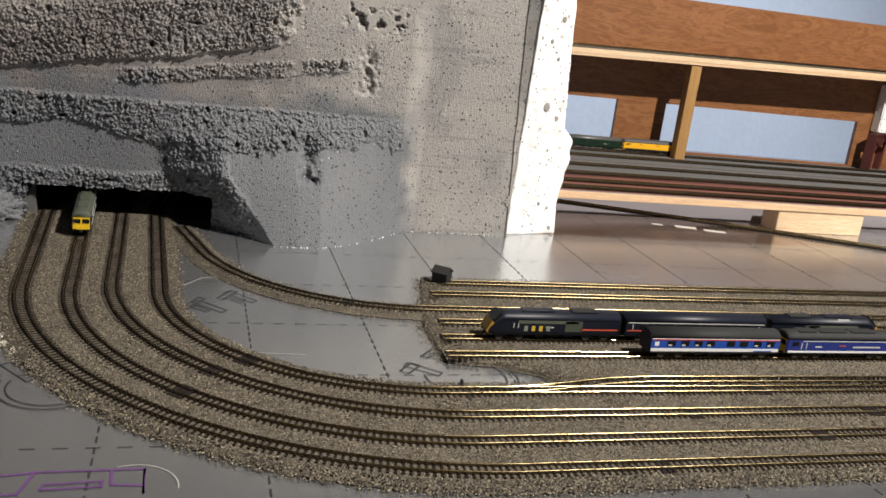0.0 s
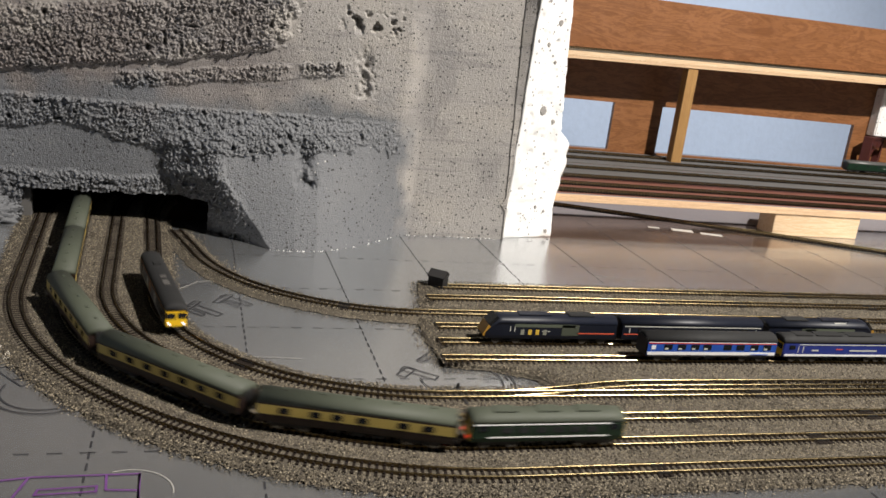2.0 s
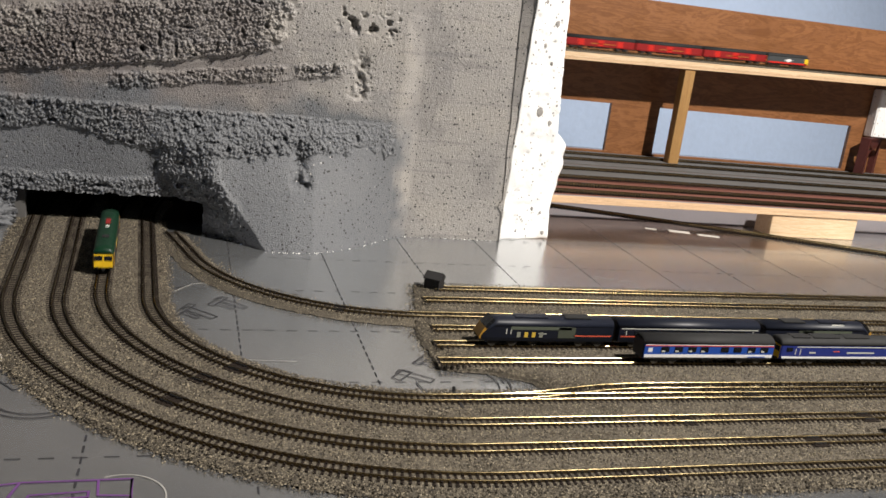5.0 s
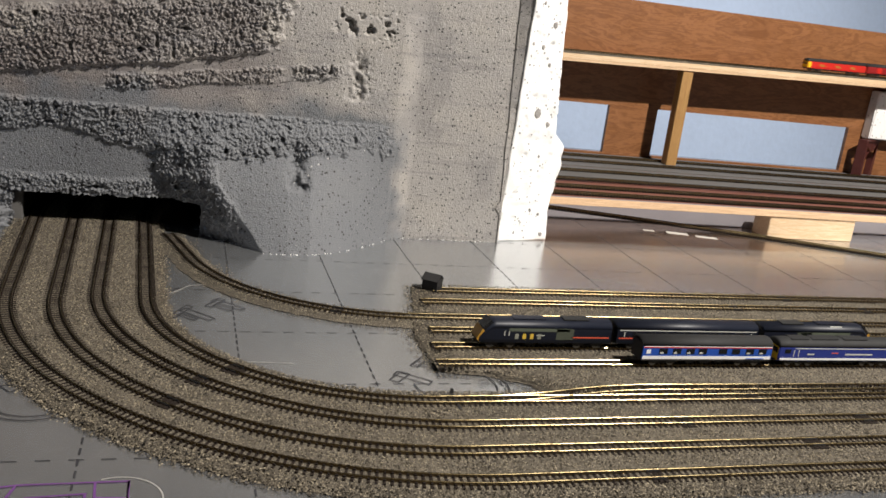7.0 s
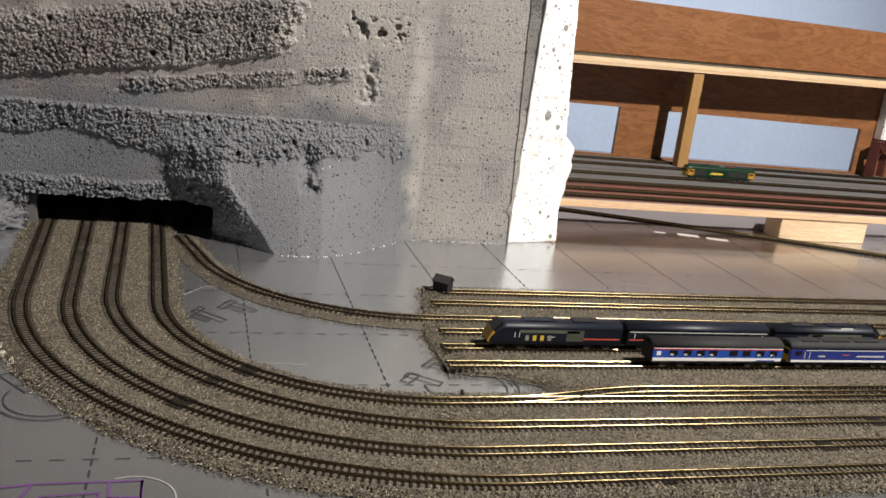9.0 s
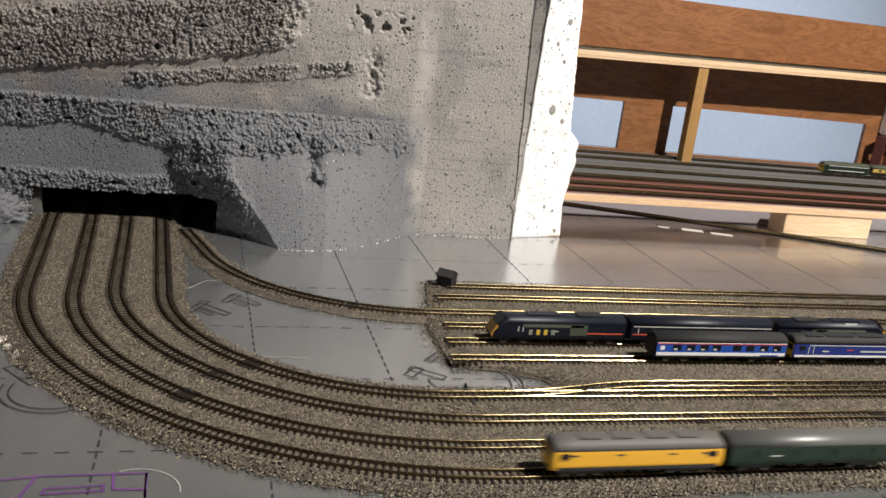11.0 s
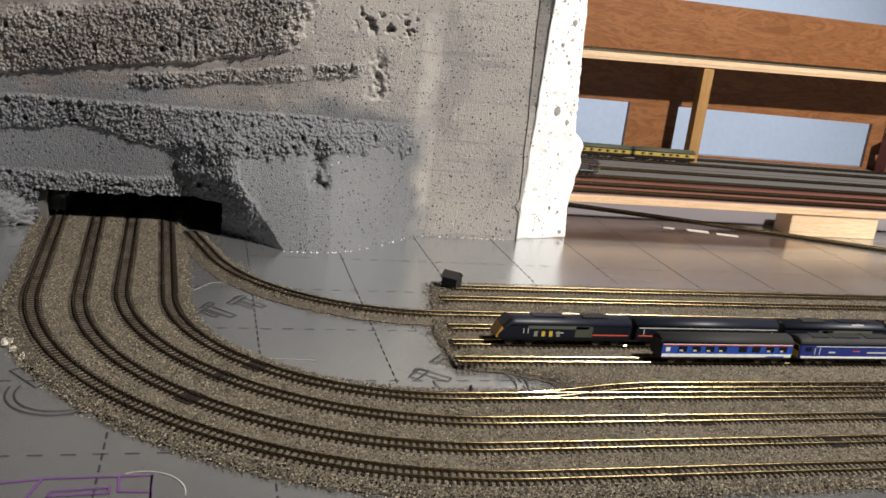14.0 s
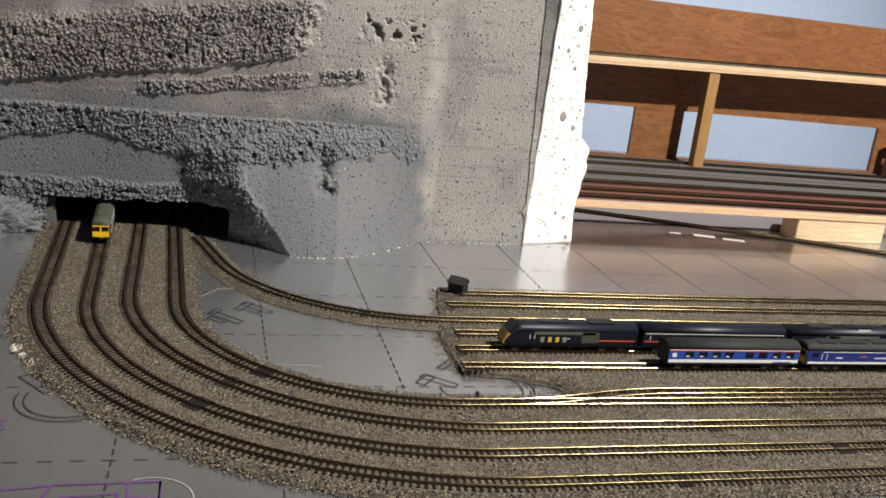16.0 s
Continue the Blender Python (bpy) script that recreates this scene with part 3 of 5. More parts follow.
def joined_sleepers(places, parent, name="sleeper_rest"):
    vs, fs = [], []
    for x, y, z, h in places:
        o, c, s = len(vs), math.cos(h), math.sin(h)
        vs += [(x + p.x * c - p.y * s, y + p.x * s + p.y * c, z + p.z) for p in SLEEPER_CO]
        fs += [tuple(o + i for i in f) for f in SLEEPER_FACES]
    m = bpy.data.meshes.new(name)
    m.from_pydata(vs, [], fs)
    m.materials.append(SLEEPER)
    ob = new(name, m)
    ob.parent = parent
    return tagged(ob, kind="stuff")


TRACKS = []


def lay(name, label, points, group="", z0=0.0, near=()):
    """A line of track: two rails and the sleepers under them; points (x, y, z, heading). near: places of sleepers that are parts of their own."""
    root = empty(name)
    tagged(root, label, "track", group)
    pts = [(x, y, z + 0.0042 + z0, h) for x, y, z, h in points]
    for off in (0.0046, -0.0046):
        line = [(x - math.sin(h) * off, y + math.cos(h) * off, z, h) for x, y, z, h in pts]
        rail = part("rail", sweep(line, RAIL_PROFILE), RAIL_SIDE, root, "", False)
        part("rail_head", sweep([(x, y, z + 0.00195, h) for x, y, z, h in line], HEAD_PROFILE), RAIL, rail, "polished golden rail head")
    TRACKS.append((root, points))
    return root


def sleeper_places(points, pitch=0.0047, z0=0.0):
    out, need = [], 0.0
    for a, b in zip(points, points[1:]):
        d = math.hypot(b[0] - a[0], b[1] - a[1])
        s = need
        while s < d:
            k = s / d
            out.append((a[0] + (b[0] - a[0]) * k, a[1] + (b[1] - a[1]) * k, a[2] + (b[2] - a[2]) * k + 0.0034 + z0, a[3]))
            s += pitch
        need = s - d
    return out


single_sleepers = []
for i, lp in enumerate(loops):
    pts = lp.span(0, lp.length, 0.006)
    # finer on the curve in view
    root = lay("loop_track", ["outer", "second", "third", "inner"][i] + " loop of flexible track, brown sleepers, golden rails", pts, "loop lines")
    near_p = sleeper_places(lp.span(-0.50, lp.climb0 + 0.02, 0.0043))
    near_p = near_p[-300:] if len(near_p) > 300 else near_p
    single_sleepers.append((root, near_p))
    s_first = max(-0.50, lp.climb0 + 0.02 - 300 * 0.0047)
    far_p = sleeper_places(lp.span(lp.climb0 + 0.02, lp.length + s_first, 0.0043))
    joined_sleepers(far_p, root)


def flat_line(x0, y0, x1, y1, n=60):
    h = math.atan2(y1 - y0, x1 - x0)
    return [(x0 + (x1 - x0) * i / n, y0 + (y1 - y0) * i / n, 0.0, h) for i in range(n + 1)]


for x0, y0, y1, lab in ((0.243, 0.8045, 0.815, "yard siding track behind the dark shed"), (0.2245, 0.7715, 0.779, "empty yard siding track"), (0.2145, 0.6985, 0.701, "empty yard siding track"),
                        (0.2075, 0.6635, 0.664, "yard siding track under the navy train"), (0.2020, 0.6285, 0.6265, "yard siding track under the blue train")):
    pts = flat_line(x0, y0, 1.35, y1, 120)
    joined_sleepers(sleeper_places(pts), lay("siding_track", lab, pts, "yard sidings"))
pts = [(x, y, 0.0, h) for x, y, h in BRANCH]
joined_sleepers(sleeper_places(pts), lay("branch_track", "curved branch track from the yard into the tunnel", pts, "yard sidings"))
spur = run(0.195, 0.5624, 0.0, [("s", 0.02), ("c", 0.33, -12.0), ("s", 0.016), ("c", 0.33, 12.0), ("s", 1.0)], 0.005)
pts = [(x, y, 0.0, h) for x, y, h in spur]
joined_sleepers(sleeper_places(pts[4:]), lay("turnout_track", "turnout and passing track beside the inner loop", pts, "yard sidings"))
# a single line that climbs before the deck, free of the board
INCLINE = ((0.40, 0.498, 0.64, 0.782, 0.85, 0.979, 1.30), (1.128, 1.125, 1.1215, 1.1100, 1.0810, 1.0220, 0.872), (0.0245, 0.0190, 0.0090, 0.0, 0.0, 0.0, 0.0))
flat = []
for x in np.linspace(0.40, 1.30, 150):
    y = sum(float(np.interp(x + d, INCLINE[0], INCLINE[1])) for d in (-0.03, -0.015, 0.0, 0.015, 0.03)) / 5
    z = sum(float(np.interp(x + d, INCLINE[0], INCLINE[2])) for d in (-0.03, -0.015, 0.0, 0.015, 0.03)) / 5
    flat.append((float(x), y, z))
pts = [(a[0], a[1], a[2], math.atan2(b[1] - a[1], b[0] - a[0])) for a, b in zip(flat, flat[1:])]
incline = lay("incline_track", "single line of dark track climbing before the deck", pts, "", -0.0022)
joined_sleepers(sleeper_places(pts, z0=-0.0022), incline)
# tie bar, lever and foil slot of the turnout
turnout = empty("point_motor", pose(0.1985, 0.5624, 0.0))
tagged(turnout, "black turnout tie bar with a small lever", "turnout")
part("tie_bar", box(-0.0012, 0.0012, -0.014, 0.013, 0.0035, 0.0048, None, 0.0003), BLACK, turnout)
part("lever", box(-0.0011, 0.0011, 0.0115, 0.0135, 0.0005, 0.0085, None, 0.0003), BLACK, turnout)
part("slot", box(0.002, 0.010, -0.0180, -0.0145, 0.0030, 0.0040), FOIL, turnout, "bare foil strip")
part("frog_tie", box(0.046, 0.058, 0.004, 0.012, 0.0038, 0.0050, None, 0.0003), BLACK, turnout)

# dark joiners where lengths of rail meet
for jx, jy in ((0.010, 0.594), (0.037, 0.613), (0.447, 0.5624), (0.367, 0.585), (0.526, 0.5248), (0.481, 0.7715), (0.568, 0.7715), (0.654, 0.807), (0.743, 0.7715), (-0.006, 0.561), (0.368, 0.5248), (0.4525, 0.4891), (0.137, 0.742), (0.30, 0.4532), (0.61, 0.4532)):
    root, (x, y, z, h) = min(((r, p) for r, line in TRACKS for p in line), key=lambda rp: (rp[1][0] - jx) ** 2 + (rp[1][1] - jy) ** 2 + rp[1][2])
    for off in (0.0046, -0.0046):
        j = part("rail_joiner", box(-0.0052, 0.0052, -0.0011, 0.0011, 0.0040, 0.0062, None, 0.0003), BLACK, root)
        j.matrix_basis = pose(x - math.sin(h) * off, y + math.cos(h) * off, 0, 0, 0, math.degrees(h))
    for k in (-1, 0, 1):
        j = part("joint_tie", box(-0.0016, 0.0016, -0.0092, 0.0092, 0.0030, 0.0050, None, 0.0003), SLEEPER, root)
        j.matrix_basis = pose(x + math.cos(h) * k * 0.0042, y + math.sin(h) * k * 0.0042, 0, 0, 0, math.degrees(h))

# ---- far deck, shelf and backboard ----
deck = plate("far_deck", 0.462, 2.05, 1.100, 1.478, DECK_Z - 0.0085, DECK_Z, DECK, "red-brown painted plywood deck")
far_things = [deck]
tagged(part("deck_lip", box(0.462, 2.05, 1.0945, 1.0998, DECK_Z - 0.0088, DECK_Z + 0.0006, None, 0.0004), BIRCH), "pale plywood strip along the deck's front", "", "", "structure")
# hidden behind the lip, added to block lamplight from the support board
plate("shading_ledge", 0.464, 2.04, 1.1000, 1.1280, DECK_Z - 0.0088, DECK_Z - 0.0075, BIRCH, "unseen thin ledge added to shade the board under the deck")
plate("support_board", 0.464, 2.04, 1.1500, 1.1700, 0.0, 0.0285, FOIL_EDGE, "pale foil-faced board standing under the deck")
for y0, y1 in ((1.395, 1.474), (1.343, 1.386), (1.246, 1.329)):
    far_things.append(plate("trackbed", 0.462, 2.0, y0, y1, DECK_Z, DECK_Z + 0.0024, GREYBED, "grey foam trackbed strip on the deck"))
for y0, lab in ((1.172, "plain dark track on the deck"), (1.124, "shiny track along the deck's front edge")):
    pts = [(x, y, DECK_Z, h) for x, y, z, h in flat_line(0.462, y0, 2.0, y0 - 0.006, 160)]
    far_things.append(lay("deck_track", lab, pts, "deck tracks", -0.0022))
    joined_sleepers(sleeper_places(pts, z0=-0.0022), far_things[-1])
for x0, x1 in ((0.838, 0.990), (1.29, 1.43), (1.75, 1.89)):
    block = plate("wood_block", x0, x1, 1.0965, 1.1350, 0.0, DECK_Z - 0.0090, PINE, "sawn pale pine block under the deck edge", "", "wood block", 0.0008)

backboard = empty("backboard")
tagged(backboard, "orange-brown plywood backboard with rectangular openings", "backboard", "", "structure")
BY0, BY1 = 1.480, 1.489
TOP = 0.3205
OPEN = [(0.30, 0.740), (0.838, 1.264), (1.42, 1.85)]
WZ0, WZ1 = DECK_Z + 0.0055, 0.134
part("top_rail", box(0.10, 2.2, BY0, BY1, WZ1, TOP), PLY, backboard)
part("bottom_rail", box(0.10, 2.2, BY0, BY1, 0.0250, WZ0), PLY, backboard)
xs = [0.10] + [v for o in OPEN for v in o] + [2.2]
for a, b in zip(xs[::2], xs[1::2]):
    part("stile", box(a, b, BY0 + 0.0004, BY1 - 0.0004, WZ0, WZ1), PLY, backboard)

shelf = empty("upper_shelf", pose(0.61, 1.41, 0.208, 0, -1.15, 0))
tagged(shelf, "narrow plywood shelf on the backboard with pale front edge", "shelf")
part("board", box(-1.8, 2.1, 0.0025, 0.070, 0.0, 0.0120), PLY, shelf)
part("edge", box(-1.8, 2.1, 0.0, 0.0022, 0.0046, 0.0125, None, 0.0003), PINE, shelf, "pale edge band")
part("lower_edge", box(-1.8, 2.1, 0.0004, 0.0022, -0.0003, 0.0044, None, 0.0003), BIRCH, shelf, "pinkish lower edge")
SHELF_SLOPE = math.tan(radians(1.15))


def shelf_z(x):
    return 0.208 + 0.0125 + (x - 0.61) * SHELF_SLOPE


pts = [(x, 1.438, shelf_z(x), 0.0) for x in np.linspace(-1.15, 2.66, 400)]
bed = [(x, y, z - 0.0002, h) for x, y, z, h in pts[::6]]
far_things.append(part("shelf_trackbed", sweep(bed, [(-0.0135, 0), (0.0135, 0), (0.0115, 0.0026), (-0.0115, 0.0026)]), BALLAST))
tagged(far_things[-1], "thin ballast strip on the upper shelf", "ballast")
far_things.append(lay("shelf_track", "track along the upper shelf", pts, "", -0.0012))
joined_sleepers(sleeper_places(pts, z0=-0.0012), far_things[-1])

for px in (0.838, 1.62):
    far_things.append(plate("post", px - 0.004, px + 0.016, 1.4095, 1.4285, DECK_Z + 0.0024, 0.2105, OAK, "square stained pine post propping the shelf", "", "post", 0.0006))

# portal and foam piece at the deck's far end
portal = empty("tunnel_portal", pose(1.285, 1.446, DECK_Z + 0.0024, 0, 0, 28))
tagged(portal, "dark red plastic tunnel portal with an arched opening", "portal")
ring_o = [(0.0, 0.0), (0.0, 0.068), (0.062, 0.068), (0.062, 0.0)]
bm = bmesh.new()
n_arc = 14
arch = [(0.031 + 0.019 * math.cos(math.pi * (1 - i / n_arc)), 0.030 + 0.019 * math.sin(math.pi * (1 - i / n_arc))) for i in range(n_arc + 1)]
inner_l = [(0.012, 0.0)] + arch + [(0.050, 0.0)]
outer_l = [(0.0, 0.0)] + [(0.0, 0.068)] * (n_arc // 2) + [(0.031, 0.068)] * 2 + [(0.062, 0.068)] * (n_arc // 2) + [(0.062, 0.0)]
outer_l = outer_l[:len(inner_l) - 1] + [(0.062, 0.0)]
for d0, d1 in ((0.0, 0.012),):
    fr = [[bm.verts.new((a, d, b)) for a, b in L] for L in (inner_l, outer_l) for d in (d0, d1)]
    for i in range(len(inner_l) - 1):
        for quad in ((fr[0][i], fr[0][i + 1], fr[2][i + 1], fr[2][i]), (fr[1][i], fr[3][i], fr[3][i + 1], fr[1][i + 1]), (fr[0][i], fr[1][i], fr[1][i + 1], fr[0][i + 1]), (fr[2][i], fr[2][i + 1], fr[3][i + 1], fr[3][i])):
            if len({tuple(v.co) for v in quad}) == 4:
                bm.faces.new(quad)
part("portal_face", bm, REDBRICK, portal)
part("coping", box(-0.003, 0.065, -0.003, 0.014, 0.0682, 0.0725, None, 0.0006), REDBRICK, portal)
part("pier", box(-0.007, -0.0002, -0.004, 0.014, 0.0, 0.0725, None, 0.0006), REDBRICK, portal)
far_things.append(plate("foam_offcut", 1.295, 1.42, 1.455, 1.479, 0.118, 0.2105, WHITE_FOAM, "white speckled foam offcut against the backboard", "", "foam block", 0.002))
for ob in far_things + [backboard, shelf, portal]:
    ob.matrix_basis = SPREAD @ ob.matrix_basis

# tape scraps on the foil
for x0, y0, w, d, a in ((0.645, 1.103, 0.016, 0.006, -12), (0.686, 1.094, 0.031, 0.012, -14), (0.725, 1.079, 0.031, 0.010, -16)):
    tape = part("tape_scrap", box(-w / 2, w / 2, -d / 2, d / 2, 0.0003, 0.0007), TAPE)
    tape.matrix_basis = pose(x0, y0, 0, 0, 0, a)
    tagged(tape, "scrap of white tape stuck on foil", "tape", "tape scraps")

# dark shed beside the siding
shed = empty("shed", pose(0.2440, 0.8085, 0.0008, 0, 0, -38))
tagged(shed, "small black shed with a pitched roof beside the siding", "shed")
part("walls", loft([[(x, -0.0070, 0.0), (x, 0.0070, 0.0), (x, 0.0070, 0.0145), (x, 0.0, 0.0190), (x, -0.0070, 0.0145)] for x in (-0.0080, 0.0080)]), SHEDM, shed)
part("door", box(0.0080, 0.0083, -0.0025, 0.0025, 0.0003, 0.0090), SHEDM, shed)
for s in (-1, 1):
    part("roof_slope", loft([[(x, 0.0, 0.0196), (x, s * 0.0084, 0.0141), (x, s * 0.0084, 0.0150), (x, 0.0, 0.0206)] for x in (-0.0090, 0.0090)]), SHEDM, shed)


# ---- foam hill with the tunnel ----
def smooth(a, b, v):
    k = min(1.0, max(0.0, (v - a) / (b - a)))
    return k * k * (3 - 2 * k)


def wob(x, z, k, seed, amp):
    return noise.noise(Vector((x * k, z * k, seed))) * amp


def beads(x, z, size, seed):
    """Torn foam beads: cells of uneven size and height, some broken out."""
    x += noise.noise(Vector((x * 150, z * 150, seed))) * 0.0020 + noise.noise(Vector((x * 45, z * 45, seed + 9))) * 0.004
    z += noise.noise(Vector((x * 150, z * 150, seed + 4))) * 0.0020
    d, p = noise.voronoi(Vector((x / size, z / size, seed)))
    tall = 0.5 + 0.5 * math.sin(p[0].x * 91.7 + p[0].y * 57.3 + seed)
    return math.sqrt(min(1.0, max(0.0, (d[1] - d[0]) / 0.40))) * (0.45 + 0.85 * tall) - 0.35 * d[0]


FOOT_X = (0.060, 0.086, 0.113, 0.137, 0.164, 0.193, 0.216, 0.237)
FOOT_OUT = (0.066, 0.0695, 0.0720, 0.0710, 0.0590, 0.0400, 0.0190, 0.0)


def boss_out(x, z, w):
    """How far the carved buttress beside the tunnel stands out: a blunt face with a slanting ridge and a steep cheek."""
    t = min(1.0, max(0.0, z / 0.132))
    ridge = 0.088 - 0.052 * min(1.0, z / 0.068) + w * 0.35
    out = float(np.interp(max(x, ridge), FOOT_X, FOOT_OUT)) - max(0.0, ridge - x) * 1.05
    return max(0.0, out) * (1 - t) ** 0.85


def hill_y(x, z):
    """How far back the painted foam face stands at (x, z)."""
    w = wob(x, z, 28, 4.0, 0.007) + wob(x, z, 90, 1.0, 0.0025)
    rough = 0.0
    y = 0.994
    # upper torn band
    low1 = 0.160 + 0.17 * (x + 0.16) + w
    r1 = smooth(low1, low1 + 0.004, z) * smooth(low1 + 0.075, low1 + 0.055, z + w) * smooth(0.105, 0.085, x + w * 1.2 + wob(x, z, 120, 21.0, 0.016) - 0.25 * (z - 0.22))
    # middle strip
    mid = 0.148 + 0.140 * (x + 0.08) + w * 0.5
    r2 = smooth(-0.65, -0.25, noise.noise(Vector((x * 42, z * 42, 17.0)))) * smooth(mid, mid + 0.004, z) * smooth(mid + 0.019, mid + 0.015, z) * smooth(-0.085, -0.06, x + w) * smooth(0.172, 0.160, x)
    # lower band with a ragged foot, and the column beside the tunnel
    foot = 0.098 + w * 1.6 + 0.010 * math.sin(x * 34) if x < 0.0 else 0.088 + 0.10 * max(0.0, x - 0.06) + w * 1.6 + wob(x, z, 110, 31.0, 0.008)
    r3 = smooth(foot, foot + 0.005, z) * smooth(0.138, 0.133, z + w * 0.25) * smooth(0.240, 0.222, x + w) * (1 - 0.45 * smooth(0.10, 0.21, x))
    ridge = 0.088 - 0.052 * min(1.0, z / 0.068)
    col = smooth(ridge - 0.074, ridge - 0.060, x + w) * smooth(ridge + 0.006, ridge - 0.008 - 0.034 * smooth(0.065, 0.0, z), x + w) * smooth(0.125, 0.09, z)
    strip3 = smooth(0.060, 0.053, z + w * 0.6) * smooth(0.01, -0.01, x)
    # the blunt buttress at the foot
    boss = boss_out(x, z, w)
    gouge = (0.6 + 0.8 * noise.noise(Vector((x * 110, z * 110, 3.3)))) * math.exp(-((x - 0.1235 - (0.080 - z) * 0.10) / 0.0085) ** 2) * smooth(0.060, 0.068, z) * smooth(0.112, 0.098, z)
    gx = (0.55 + 0.7 * noise.noise(Vector((x * 170, z * 150, 5.5)))) * math.exp(-((x - 0.186) / 0.010) ** 2) * smooth(0.158, 0.166, z) * smooth(0.222, 0.20, z)
    gx += math.exp(-((z - 0.244 - w) / 0.010) ** 2) * smooth(0.150, 0.165, x) * smooth(0.232, 0.215, x) * smooth(0.0, 0.35, noise.noise(Vector((x * 95, z * 95, 12.0))) + 0.5 * noise.noise(Vector((x * 240, z * 240, 2.0))))
    y -= 0.0055 * r1 + 0.003 * r2 + 0.0038 * r3 + 0.006 * col + 0.003 * strip3 + boss
    y += 0.014 * gouge + 0.007 * gx
    rough = max(r1, r2, r3 * 0.9, col, strip3 * 0.8, min(1.0, max(0.0, gouge) * 1.3), min(1.0, max(0.0, gx)))
    flat = smooth(0.232, 0.262, x + wob(x, z, 40, 8.0, 0.004))
    y = y * (1 - flat) + 1.006 * flat
    rough *= 1 - flat
    y -= rough * ((beads(x, z, 0.0044, 2.0) - 0.6) * (0.0025 + wob(x, z, 26, 41.0, 0.0028)) + (beads(x, z, 0.0026, 5.0) - 0.6) * 0.0024)
    y += rough * max(0.0, noise.noise(Vector((x * 120, z * 120, 6.0))) - 0.42) * 0.026
    y += wob(x, z, 9, 3.0, 0.004) * (1 - flat) + wob(x, z, 300, 2.0, 0.00025)
    return y


hill = empty("foam_hill")
tagged(hill, "carved foam hillside painted grey with torn bead texture", "model hill")
bm = bmesh.new()
X0, X1, Z1, STEP = -0.240, 0.381, 0.32, 0.00082
nx, nz = round((X1 - X0) / STEP), round(Z1 / STEP)
grid_v = []
for j in range(nz + 1):
    z = Z1 * j / nz
    grid_v.append([bm.verts.new((X0 + (X1 - X0) * i / nx, hill_y(X0 + (X1 - X0) * i / nx, z), z)) for i in range(nx + 1)])
for j in range(nz):
    z = Z1 * (j + 0.5) / nz
    for i in range(nx):
        x = X0 + (X1 - X0) * (i + 0.5) / nx
        top = 0.0375 + wob(x, 0, 60, 2.0, 0.0035) - 0.02 * max(0.0, x + 0.02)
        if -0.168 + wob(0, z, 80, 1.0, 0.004) < x < 0.022 + wob(0, z, 90, 5.0, 0.004) and z < top:
            continue
        bm.faces.new((grid_v[j][i], grid_v[j][i + 1], grid_v[j + 1][i + 1], grid_v[j + 1][i]))
side = [bm.verts.new((0.3835, 1.05, Z1 * j / nz)) for j in range(0, nz + 1)]
for j in range(nz):
    bm.faces.new((grid_v[j][nx], side[j], side[j + 1], grid_v[j + 1][nx]))
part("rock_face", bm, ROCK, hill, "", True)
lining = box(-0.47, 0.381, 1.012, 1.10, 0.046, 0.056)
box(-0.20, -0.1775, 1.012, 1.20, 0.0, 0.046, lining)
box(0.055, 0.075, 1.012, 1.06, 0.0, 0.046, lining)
part("tunnel_lining", lining, TUNNEL_SHADE, hill, "tunnel inside, its shade put into a near-black colour")
# unseen plates behind the face, added to keep light out of the tunnel
light_block = box(-0.46, 0.381, 1.06, 1.61, 0.09, 0.11)
box(-0.46, -0.44, 1.06, 1.61, 0.0, 0.09, light_block)
box(0.36, 0.380, 1.05, 1.17, 0.0, 0.09, light_block)
box(0.36, 0.380, 1.17, 1.475, 0.088, 0.0895, light_block)
box(-0.44, 0.10, 1.59, 1.61, 0.0, 0.09, light_block)
box(-0.46, 0.381, 1.04, 1.12, 0.29, 0.32, light_block)
box(-0.47, -0.241, 0.985, 1.06, 0.0, 0.34, light_block)
part("light_block", light_block, TUNNEL_SHADE, hill)
# a low rock beside the tunnel mouth and the small pier in it
rock_bm = bmesh.new()
bmesh.ops.create_icosphere(rock_bm, subdivisions=5, radius=1.0)
for v in rock_bm.verts:
    d = 1 + 0.22 * noise.noise(v.co * 2.1) + 0.22 * (beads(v.co.x * 0.045, v.co.z * 0.03 + v.co.y * 0.02, 0.0050, 3.0) - 0.5)
    v.co = Vector((-0.217 + v.co.x * 0.047 * d, 0.992 + v.co.y * 0.020 * d, max(0.0, 0.008 + v.co.z * 0.028 * d)))
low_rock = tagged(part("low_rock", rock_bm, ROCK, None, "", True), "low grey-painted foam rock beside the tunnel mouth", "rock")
plate("tunnel_pier", -0.172, -0.160, 1.0, 1.011, 0.0, 0.046, GREYBED, "dark timber pier in the tunnel mouth", "", "post", 0.0006)

# white cut end of the foam slab, leaning out a little at the top, with a torn lump on its far edge
def slab_front(k, x, z):
    return 1.0125 + 0.016 * k - 0.058 * z + noise.noise(Vector((x * 60, z * 60, 2))) * 0.0016


def slab_sides(z):
    left = 0.3822 + noise.noise(Vector((z * 30, 8.0, 0))) * 0.0010 - 0.006 * smooth(0.008, 0.0, abs(z - 0.045))
    right = 0.4545 - 0.086 * z + noise.noise(Vector((z * 40, 0.4, 0))) * 0.0006 + noise.noise(Vector((z * 190, 4.4, 0))) * 0.0006
    return left, right


